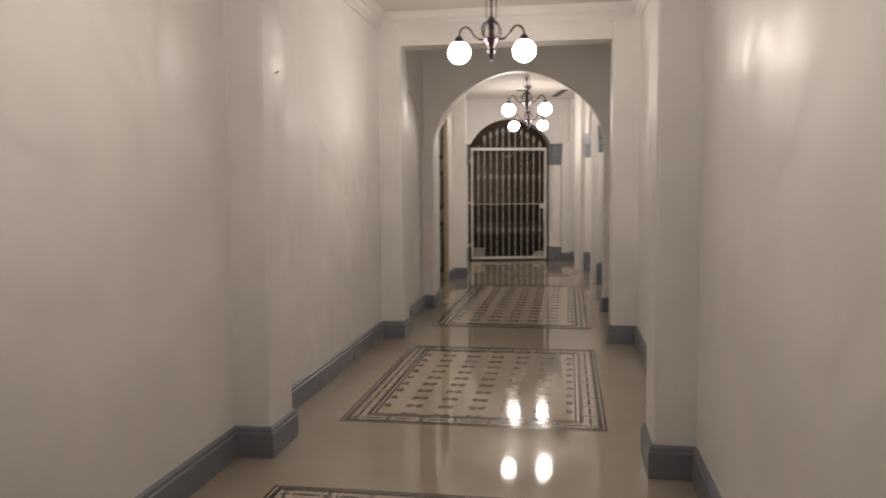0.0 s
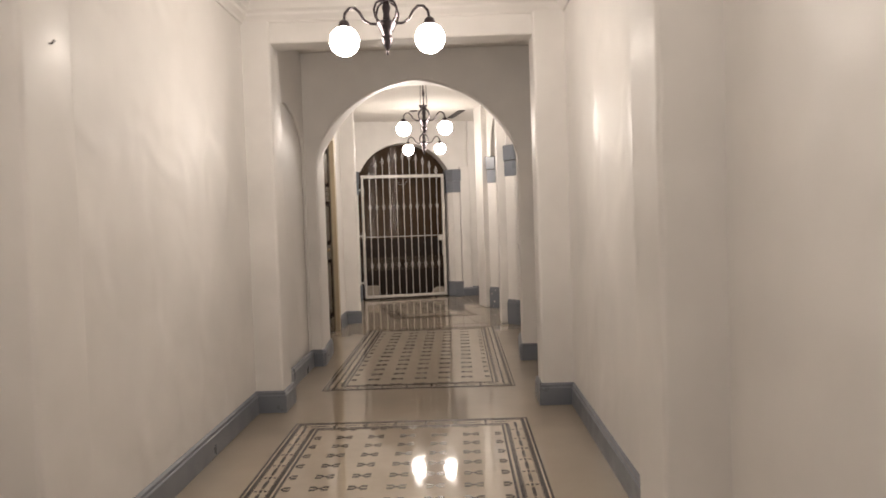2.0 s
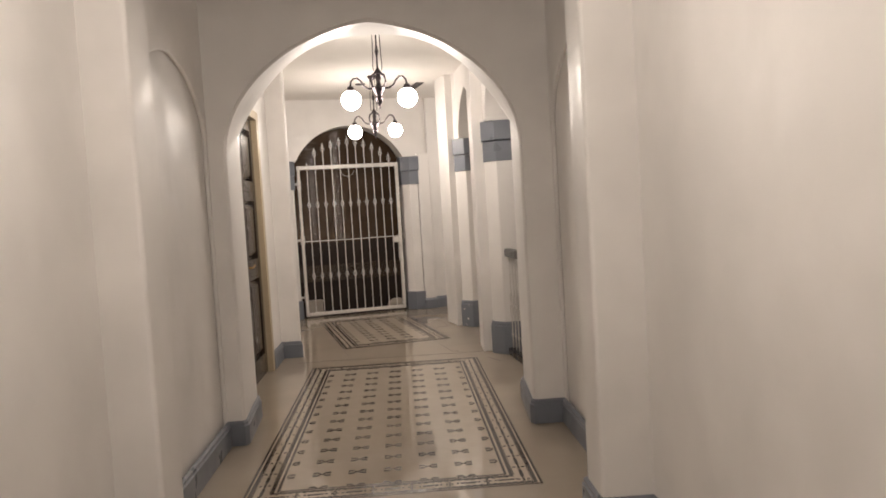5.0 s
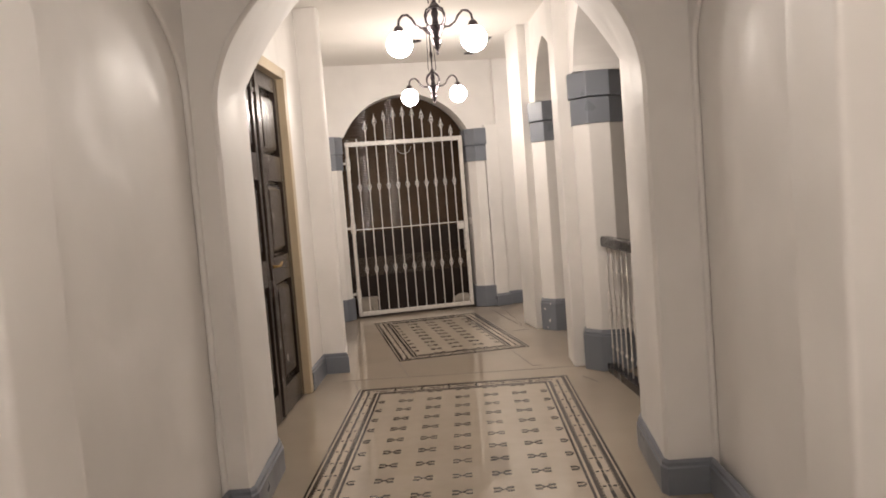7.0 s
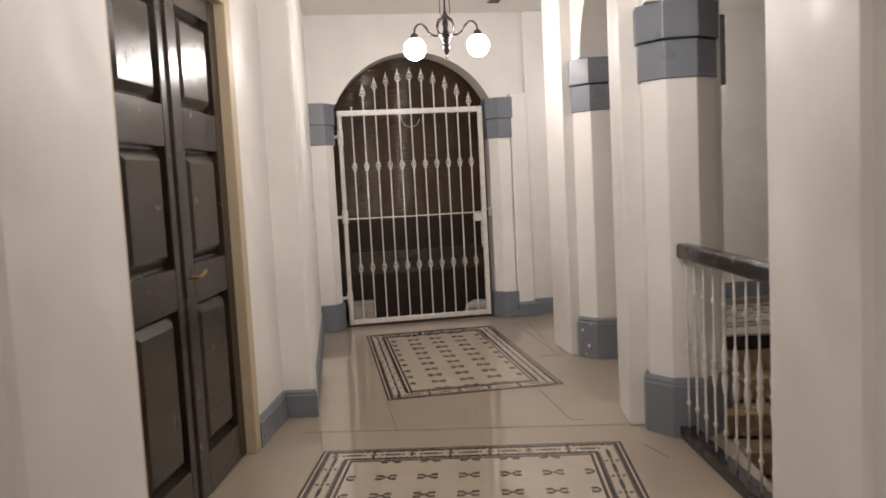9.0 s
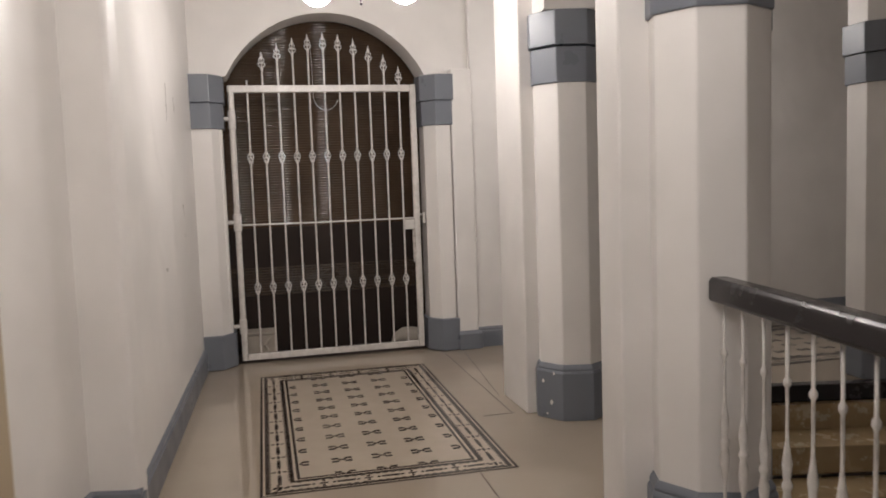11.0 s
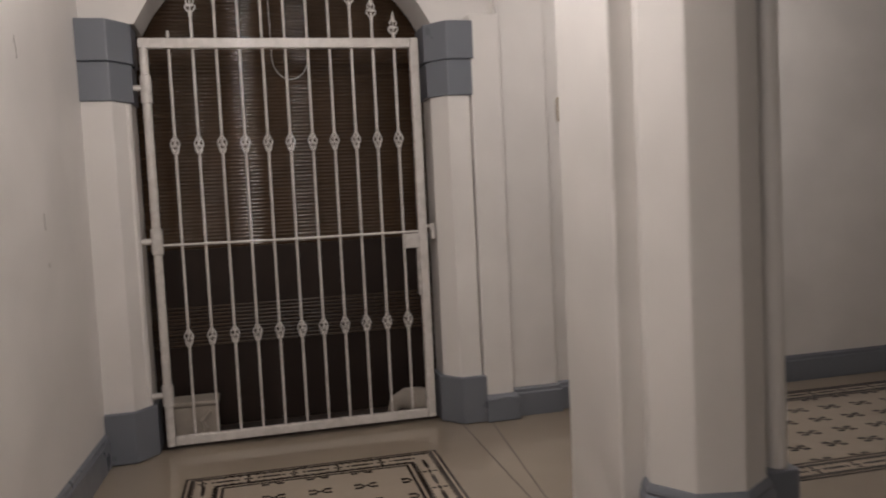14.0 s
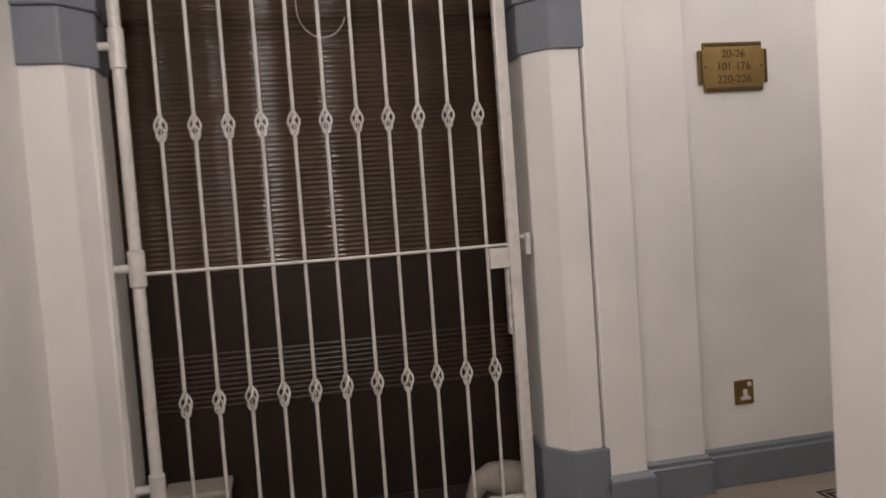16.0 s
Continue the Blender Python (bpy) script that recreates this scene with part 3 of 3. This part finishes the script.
def spear(bm, u, z):
    """Openwork cast finial whose tip is at z: slim blade over two pairs of small scrolls round a stem."""
    tube(bm, [(u, 0, z - 0.150), (u, 0, z - 0.128), (u, 0, z - 0.120), (u, 0, z - 0.060)], 0.005, 8, [0.0068, 0.010, 0.0055, 0.0035])
    blade = [(0, z - 0.066), (0.007, z - 0.058), (0.010, z - 0.046), (0.005, z - 0.026), (0.0025, z - 0.010), (0, z)]
    prism(bm, blade + [(-x, w) for x, w in blade[-2:0:-1]], lambda a, w, k: (u + a, k, w), -0.004, 0.004)
    for s in (-1, 1):
        low = [(u + s * x, 0, z - h) for x, h in ((0.003, 0.124), (0.014, 0.116), (0.024, 0.102), (0.023, 0.088), (0.013, 0.085), (0.010, 0.094))]
        high = [(u + s * x, 0, z - h) for x, h in ((0.003, 0.090), (0.012, 0.082), (0.019, 0.068), (0.015, 0.055), (0.006, 0.050))]
        tube(bm, low, 0.0042, 6)
        tube(bm, high, 0.0038, 6)


def gate():
    g = empty("iron_gate", GATE, "closed white-painted wrought-iron gate with twisted baskets and spear finials", "gate")
    part("hinge_post", lathe(bmesh.new(), [(0.022, 0.03), (0.022, 0.24), (0.029, 0.245), (0.029, 0.35), (0.022, 0.355), (0.022, 1.03), (0.030, 1.035), (0.030, 1.16), (0.022, 1.165),
                                           (0.022, 1.80), (0.028, 1.805), (0.028, 1.94), (0.022, 1.945), (0.022, 2.12)], 14, 0.025, 0), M_IRON_WHITE, g, smooth=True)
    part("lock_post", boxed(1.395, 1.443, -0.02, 0.02, 0.03, 2.13), M_IRON_WHITE, g, bevel=0.007)
    part("bottom_rail", boxed(0.047, 1.395, -0.017, 0.017, 0.03, 0.078), M_IRON_WHITE, g, bevel=0.006)
    part("top_rail", boxed(0.0, 1.395, -0.021, 0.021, 2.075, 2.128), M_IRON_WHITE, g, bevel=0.007)
    part("middle_rod", tube(bmesh.new(), [(0.02, -0.012, 1.078), (0.7, -0.012, 1.073), (1.40, -0.012, 1.075)], 0.006, 8), M_IRON_WHITE, g, smooth=True)
    tips = (0, 2.383, 2.448, 2.49, 2.52, 2.53, 2.517, 2.485, 2.435, 2.365, 2.275)
    for i, tip in enumerate(tips):
        u = 0.147 + 0.1165 * i
        bm = bmesh.new()
        end = tip - 0.12 if tip else 2.165
        zs = (0.07, 0.54, 0.545, 0.631, 0.636, 1.537, 1.542, 1.628, 1.633, end)
        rs = (0.0068, 0.0068, 0.0022, 0.0022, 0.0068, 0.0068, 0.0022, 0.0022, 0.0068, 0.0068)
        tube(bm, [(u, 0, q) for q in zs], 0.0068, 8, rs)
        bar = part("bar", bm, M_IRON_WHITE, g, smooth=True)
        for z in (1.585, 0.588):
            bm = bmesh.new()
            knot(bm, u, z)
            part("twisted_basket", bm, M_IRON_WHITE, bar, smooth=True)
        if tip:
            bm = bmesh.new()
            spear(bm, u, tip)
            part("spear_finial", bm, M_IRON_WHITE, bar)
    part("lock_box", boxed(1.315, 1.395, -0.02, 0.02, 0.985, 1.064), M_IRON_WHITE, g, bevel=0.004)
    bm = tube(bmesh.new(), [(1.443, 0, 1.10), (1.475, 0, 1.10)], 0.009, 8)
    box(bm, 1.462, 1.482, -0.03, 0.01, 1.03, 1.115)
    part("bolt", bm, M_IRON_WHITE, g, bevel=0.003)
    part("lock_plate", boxed(1.385, 1.394, 0.0, 0.03, 0.72, 0.98), M_IRON_WHITE, g, "chipped steel strike plate")
    for z in (0.30, 1.10, 1.88):
        part("hinge_pin", tube(bmesh.new(), [(-0.075, 0, z), (0.02, 0, z)], 0.016, 10), M_IRON_WHITE, g, smooth=True)


gate()


# behind the gate: ribbed plastic sheeting, built like a roller shutter, and odds and ends
def shutter():
    s = empty("ribbed_sheeting", GATE, "dark brown ribbed plastic sheeting behind the gate", "shutter", kind="structure")
    bm = bmesh.new()
    rows = []
    for n in range(1080):
        z = 0.021 / 8 * n
        lean = [0.0012 * math.sin(3.1 * u + 0.7) for u in range(18)]
        rows.append([bm.verts.new((-0.25 + 2.0 * k / 17, 0.42 + 0.0016 * math.cos(math.pi / 4 * n) + lean[k], z)) for k in range(18)])
    for a, b in zip(rows, rows[1:]):
        for k in range(17):
            bm.faces.new((a[k], a[k + 1], b[k + 1], b[k]))
    part("ribbed_sheet", bm, M_SHEETING, s, smooth=True)
    # no real panel: dark layer painting the lower ribs' dim reflection
    part("dim_reflection_layer", boxed(-0.25, 1.75, 0.397, 0.408, 0.005, 1.03), M_DIM_REFLECTION, s, "blackish layer standing for the dim reflection in the lower ribs", bevel=0.003)
    # ribs coloured lighter for the bright band reflected across the dark part
    for k in range(11):
        z = 0.482 + 0.0215 * k
        part("rib", tube(bmesh.new(), [(-0.24, 0.396, z), (1.74, 0.396, z)], 0.0065, 8), M_RIB_LIT, s, smooth=True)
    obj("floor_passage", boxed(-0.24, 1.74, 0.05, 0.395, -0.002, 0.003), M_DARK, m=GATE, label="dark brown floor sheet behind the gate", category="floor", kind="structure")
    obj("wall_behind_gate", boxed(-0.5, 2.0, 0.47, 0.6, 0, Z2), M_DARK, m=GATE, label="dark wall behind the ribbed sheeting", **STRUCT)
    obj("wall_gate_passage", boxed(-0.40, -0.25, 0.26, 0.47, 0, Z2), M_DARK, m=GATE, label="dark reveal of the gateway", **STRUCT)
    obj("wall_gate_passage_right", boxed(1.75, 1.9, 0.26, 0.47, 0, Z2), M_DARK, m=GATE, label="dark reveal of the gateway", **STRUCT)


shutter()


def stone_block():
    t = empty("carved_stone_block", GATE @ pose(0.15, 0.17, 0.003), "weathered carved stone block on the floor behind the gate", "stone block")
    part("block", boxed(-0.12, 0.11, -0.07, 0.09, 0.001, 0.20), M_STONE, t, bevel=0.012)
    part("lip", boxed(-0.13, 0.12, -0.08, 0.10, 0.20, 0.225), M_STONE, t, bevel=0.008)
    bm = tube(bmesh.new(), [(0.02, -0.075, 0.04), (0.05, -0.082, 0.08), (0.03, -0.085, 0.12), (0.07, -0.08, 0.17)], 0.014, 7)
    part("carving", bm, M_STONE, t, smooth=True)


def stone_scroll():
    t = empty("carved_stone_scroll", GATE @ pose(1.31, 0.16, 0.003), "pale rounded stone scroll on the floor behind the gate", "stone ornament")
    bm = bmesh.new()
    tube(bm, [(0.13, 0, 0.07), (0.06, 0, 0.085), (-0.01, 0, 0.10), (-0.06, 0, 0.085), (-0.085, 0, 0.03), (-0.09, 0, 0.005)], 0.05, 12, [0.075, 0.078, 0.062, 0.045, 0.032, 0.03])
    part("scroll", bm, M_STONE, t, smooth=True)
    part("ledge", boxed(-0.02, 0.14, -0.06, 0.07, 0.001, 0.03), M_STONE, t, bevel=0.008)


stone_block()
stone_scroll()
wire = [(0.668, 0.385, 2.46), (0.672, 0.387, 2.30)] + [(0.775 - 0.102 * math.cos(a), 0.386, 2.10 - 0.125 * math.sin(a)) for a in [0.2 * k for k in range(15)]]
bm = tube(bmesh.new(), wire, 0.0026, 6)
obj("wire_loop", bm, M_IRON_WHITE, label="thin pale wire loop hanging on the ribbed sheeting", category="wire", m=GATE, smooth=True)


# ---------------------------------------------------------------- chandeliers
def chandelier(x, y, turn, ceiling, low=0.0, glass=M_LAMP):
    """Two-armed bronze pendant with opal globes; origin at the ceiling."""
    d = ceiling
    t = empty("chandelier", pose(x, y, d, 0, 0, turn), "lit dark bronze two-armed pendant chandelier with opal glass globes", "chandelier", "corridor chandeliers")
    z = lambda h: h - d - (low if h < d - 0.06 else 0.0)
    part("ceiling_rose", lathe(bmesh.new(), [(0.02, z(d - 0.05)), (0.045, z(d - 0.03)), (0.06, z(d - 0.008)), (0.06, 0.004)], 18), M_BRONZE, t, smooth=True)
    part("stem", lathe(bmesh.new(), [(0.007, z(2.62)), (0.007, z(2.74)), (0.010, z(2.75)), (0.017, z(2.78)), (0.010, z(2.81)), (0.007, z(2.83)), (0.007, z(d - 0.04))], 10), M_BRONZE, t, smooth=True)
    for s in (-1, 1):
        part("side_rod", tube(bmesh.new(), [(s * 0.028, 0, z(d - 0.035)), (s * 0.034, 0, z(2.75)), (s * 0.038, 0, z(2.66)), (s * 0.034, 0, z(2.625))], 0.0035, 6), M_BRONZE, t, smooth=True)
    part("cap", lathe(bmesh.new(), [(0.036, z(2.595)), (0.04, z(2.603)), (0.030, z(2.612)), (0.012, z(2.64)), (0.008, z(2.65))], 16), M_BRONZE, t, smooth=True)
    part("baluster", lathe(bmesh.new(), [(0.004, z(2.305)), (0.009, z(2.315)), (0.006, z(2.33)), (0.020, z(2.352)), (0.030, z(2.375)), (0.034, z(2.395)), (0.024, z(2.41)), (0.034, z(2.43)),
                                         (0.052, z(2.462)), (0.058, z(2.478)), (0.05, z(2.486)), (0.022, z(2.495)), (0.017, z(2.53)), (0.024, z(2.56)), (0.016, z(2.596))], 18), M_BRONZE, t, smooth=True)
    for k in range(4):
        a = math.pi / 2 * k + math.pi / 4
        c, s = math.cos(a), math.sin(a)
        pts = [(0.03 * c, 0.03 * s, z(2.60)), (0.07 * c, 0.07 * s, z(2.58)), (0.088 * c, 0.088 * s, z(2.54)), (0.078 * c, 0.078 * s, z(2.50)), (0.05 * c, 0.05 * s, z(2.478))]
        part("lyre_rib", tube(bmesh.new(), pts, 0.0065, 7), M_BRONZE, t, smooth=True)
    for s in (-1, 1):
        pts = [(s * 0.04, 0, z(2.475)), (s * 0.09, 0, z(2.478)), (s * 0.125, 0, z(2.50)), (s * 0.145, 0, z(2.54)), (s * 0.175, 0, z(2.568)), (s * 0.205, 0, z(2.565)), (s * 0.228, 0, z(2.54)),
               (s * 0.235, 0, z(2.50))]
        arm = part("arm", tube(bmesh.new(), pts, 0.008, 8), M_BRONZE, t, smooth=True)
        part("gallery", lathe(bmesh.new(), [(0.012, z(2.505)), (0.026, z(2.495)), (0.034, z(2.468)), (0.034, z(2.452))], 14, s * 0.235, 0), M_BRONZE, arm, smooth=True)
        prof = [(0.030, z(2.46))] + [(0.082 * math.sin(a), z(2.388) + 0.082 * math.cos(a)) for a in [0.45 + 0.19 * i for i in range(14)]] + [(0.004, z(2.306))]
        part("globe", lathe(bmesh.new(), prof, 22, s * 0.235, 0), glass, arm, "lit opal glass globe", smooth=True)
    return t


chandelier(-0.535, 3.45, 0, Z1, 0.03)
chandelier(-0.535, 7.00, 0, Z1, 0.03)
chandelier(-0.52, 11.60, 0, Z2, glass=M_LAMP_END)
chandelier(-0.635, 14.30, 0, Z2, glass=M_LAMP_END)
# unseen fixture, added only to brighten the landing behind the arcade
chandelier(1.30, 15.60, 12, Z2, glass=M_LAMP_ADDED)


# ---------------------------------------------------------------- slot grilles in the ceilings
def slot_grille(m, length, width, label):
    g = empty("ceiling_grille", m, label, "ceiling grille", "ceiling grilles")
    part("backing", boxed(-length / 2, length / 2, -width / 2, width / 2, -0.003, 0.004), M_BLACK, g)
    bm = bmesh.new()
    w, l, e = width / 2, length / 2, 0.008
    for a in ((-l - e, l + e, -w - e, -w), (-l - e, l + e, w, w + e), (-l - e, -l, -w, w), (l, l + e, -w, w)):
        box(bm, *a, -0.010, 0.004)
    part("frame", bm, M_BRONZE, g)
    n = max(2, round(width / 0.018))
    for i in range(1, n):
        y = -w + width * i / n
        part("slat", boxed(-l, l, y - 0.0035, y + 0.0035, -0.008, -0.002), M_BRONZE, g)


slot_grille(pose(-0.15, 15.40, Z2, 0, 0, 102), 0.92, 0.085, "long dark metal slot grille in the pale ceiling before the gate")
slot_grille(pose(0.315, 9.78, Z1), 0.40, 0.06, "short dark metal slot grille in the pale corridor ceiling")
cover = empty("ceiling_cover_plate", pose(-0.80, 14.85, Z2), "small round dark cover plate on the pale ceiling", "cover plate")
part("plate", lathe(bmesh.new(), [(0.03, -0.014), (0.055, -0.011), (0.065, -0.004), (0.066, 0.004)], 20), M_BRONZE, cover, smooth=True)


# ---------------------------------------------------------------- stair balustrade and flight
def baluster_mesh():
    bm = lathe(bmesh.new(), [(0.0058, 0.0), (0.0058, 0.17), (0.0116, 0.18), (0.0116, 0.19), (0.0058, 0.20), (0.0058, 0.36), (0.0130, 0.40), (0.0152, 0.44), (0.0093, 0.475), (0.0145, 0.485), (0.0145, 0.495),
                             (0.0093, 0.505), (0.0145, 0.55), (0.0072, 0.60), (0.0050, 0.62), (0.0050, 0.76), (0.0108, 0.77), (0.0108, 0.78), (0.0050, 0.79), (0.0050, 0.97)], 10)
    me = bpy.data.meshes.new("baluster")
    bm.to_mesh(me)
    bm.free()
    for p in me.polygons:
        p.use_smooth = True
    me.materials.append(M_IRON_WHITE)
    return me


BALUSTER = baluster_mesh()


def balustrade(name, p0, p1, n, label):
    a, b = Vector(p0), Vector(p1)
    length = (b - a).length
    t = empty(name, pose(a.x, a.y, a.z, 0, 0, math.degrees(math.atan2(b.y - a.y, b.x - a.x))), label, "balustrade")
    sec = [(-0.031, 0.948), (0.031, 0.948), (0.035, 0.956), (0.035, 1.010), (0.026, 1.024), (-0.026, 1.024), (-0.035, 1.010), (-0.035, 0.956)]
    part("handrail", prism(bmesh.new(), sec, lambda u, w, k: (k, u, w), 0, length), M_BLACK, t, "dark varnished wooden handrail", bevel=0.004)
    part("bottom_curb", boxed(0, length, -0.04, 0.04, 0.001, 0.065), M_BLACK, t, "dark painted curb", bevel=0.006)
    for i in range(n):
        share("baluster", BALUSTER, t, pose(length * (i + 0.3) / n, 0, 0.01))


balustrade("stair_balustrade", (0.60, 12.455, 0), (0.735, 10.86, 0), 13, "dark wooden handrail on slim white turned iron balusters at the stairwell")
obj("landing_edge", boxed(0.82, 4.6, 14.56, 14.64, -0.03, 0.075), M_BLACK, label="dark painted raised edge of the landing above the stairs", category="edging", kind="structure", bevel=0.008)


def stair():
    t = empty("stair_flight", pose(0.86, 14.5, 0), "brown marble stair flight going down beside the corridor", "stairs", kind="structure")
    part("riser", boxed(0.0, 3.7, 0.02, 0.10, -0.20, -0.032), M_STEP, t)
    for i in range(10):
        z = -0.18 * (i + 1)
        part("step", boxed(0.0, 3.6, -0.28 * (i + 1), -0.28 * i + 0.02, z - 0.16, z), M_STEP, t, bevel=0.008)


stair()


# ---------------------------------------------------------------- small fixtures on the end wall
def words(text, size, m, parent, mat, name="lettering", depth=0.0015):
    cu = bpy.data.curves.new(name, "FONT")
    cu.body, cu.size, cu.align_x, cu.align_y, cu.extrude = text, size, "CENTER", "CENTER", depth
    tmp = bpy.data.objects.new(name, cu)
    me = bpy.data.meshes.new_from_object(tmp)
    bpy.data.objects.remove(tmp)
    me.materials.clear()
    me.materials.append(mat)
    return share(name, me, parent, m)


def plaque():
    t = empty("brass_plaque", GATE @ pose(2.375, -0.052, 1.72), "aged brass room-number plaque with stepped corners on the wall", "plaque")
    a, b, c, d = 0.152, 0.098, 0.022, 0.030
    outline = [(-a + c, -b), (a - c, -b), (a - c, -b + d), (a, -b + d), (a, b - d), (a - c, b - d), (a - c, b), (-a + c, b), (-a + c, b - d), (-a, b - d), (-a, -b + d), (-a + c, -b + d)]
    part("plate", prism(bmesh.new(), outline, lambda u, w, k: (u, k, w), -0.014, 0.006), M_BRASS, t, bevel=0.003)
    for z in (0.088, -0.088):
        part("rim", boxed(-a + c + 0.004, a - c - 0.004, -0.019, -0.012, z - 0.006, z + 0.006), M_BRASS_DARK, t, bevel=0.002)
    for sx in (-1, 1):
        part("rim", boxed(sx * (a - 0.008) - 0.005, sx * (a - 0.008) + 0.005, -0.019, -0.012, -b + d + 0.004, b - d - 0.004), M_BRASS_DARK, t, bevel=0.002)
    for txt, z in (("20-26", 0.050), ("101-176", 0.0), ("220-226", -0.052)):
        words(txt, 0.046, pose(0, -0.0145, z, 90, 0, 0), t, M_BRASS_DARK)
    for s in (-1, 1):
        part("screw", lathe(bmesh.new(), [(0.005, 0), (0.004, 0.003)], 8), M_BRASS_DARK, t, m=pose(s * 0.125, -0.0135, 0.0, 90))


plaque()


def socket():
    t = empty("wall_socket", GATE @ pose(2.355, -0.051, 0.385), "brass wall plate with a pale switched outlet", "socket")
    part("plate", boxed(-0.042, 0.042, -0.010, 0.004, -0.05, 0.05), M_BRASS, t, bevel=0.004)
    bm = boxed(-0.022, 0.022, -0.017, -0.008, -0.032, -0.018)
    box(bm, -0.008, 0.008, -0.018, -0.008, -0.018, 0.012)
    part("outlet", bm, M_IRON_WHITE, t, "pale plastic outlet", bevel=0.002)
    part("indicator", lathe(bmesh.new(), [(0.010, 0), (0.009, 0.006), (0.003, 0.008)], 10), M_IRON_WHITE, t, m=pose(0.022, -0.009, 0.032, 90), smooth=True)


socket()
obj("nail", tube(bmesh.new(), [(0, 0, 0), (0.012, 0, 0.002), (0.02, 0, 0.012)], 0.003, 6), M_BRONZE, label="small rusty nail in the pilaster", category="nail", m=pose(-1.492, 5.2, 1.98))

# hairline cracks in the turned wall
for yy, z, pts in ((14.59, 1.76, [(0, 0, 0), (0.008, 0, 0.06), (0.0, 0, 0.13), (0.010, 0, 0.21)]), (14.91, 1.84, [(0.012, 0, 0), (0.015, 0, 0.04), (0.0, 0, 0.06), (0.002, 0, 0.085)]),
                   (15.10, 1.20, [(0.01, 0, 0), (0.0, 0, 0.03), (0.004, 0, 0.065)]), (15.12, 1.05, [(0, 0, 0), (0.004, 0, 0.02)]), (14.24, 0.92, [(0, 0, 0), (0.003, 0, 0.025)])):
    xx = -1.525 - (yy - 13.12) * 0.56 / 3.0
    obj("wall_crack", tube(bmesh.new(), pts, 0.0015, 5), M_JOINT, label="hairline crack in the painted plaster", category="crack", kind="structure", m=pose(xx, yy, z, 0, 0, 100.6))
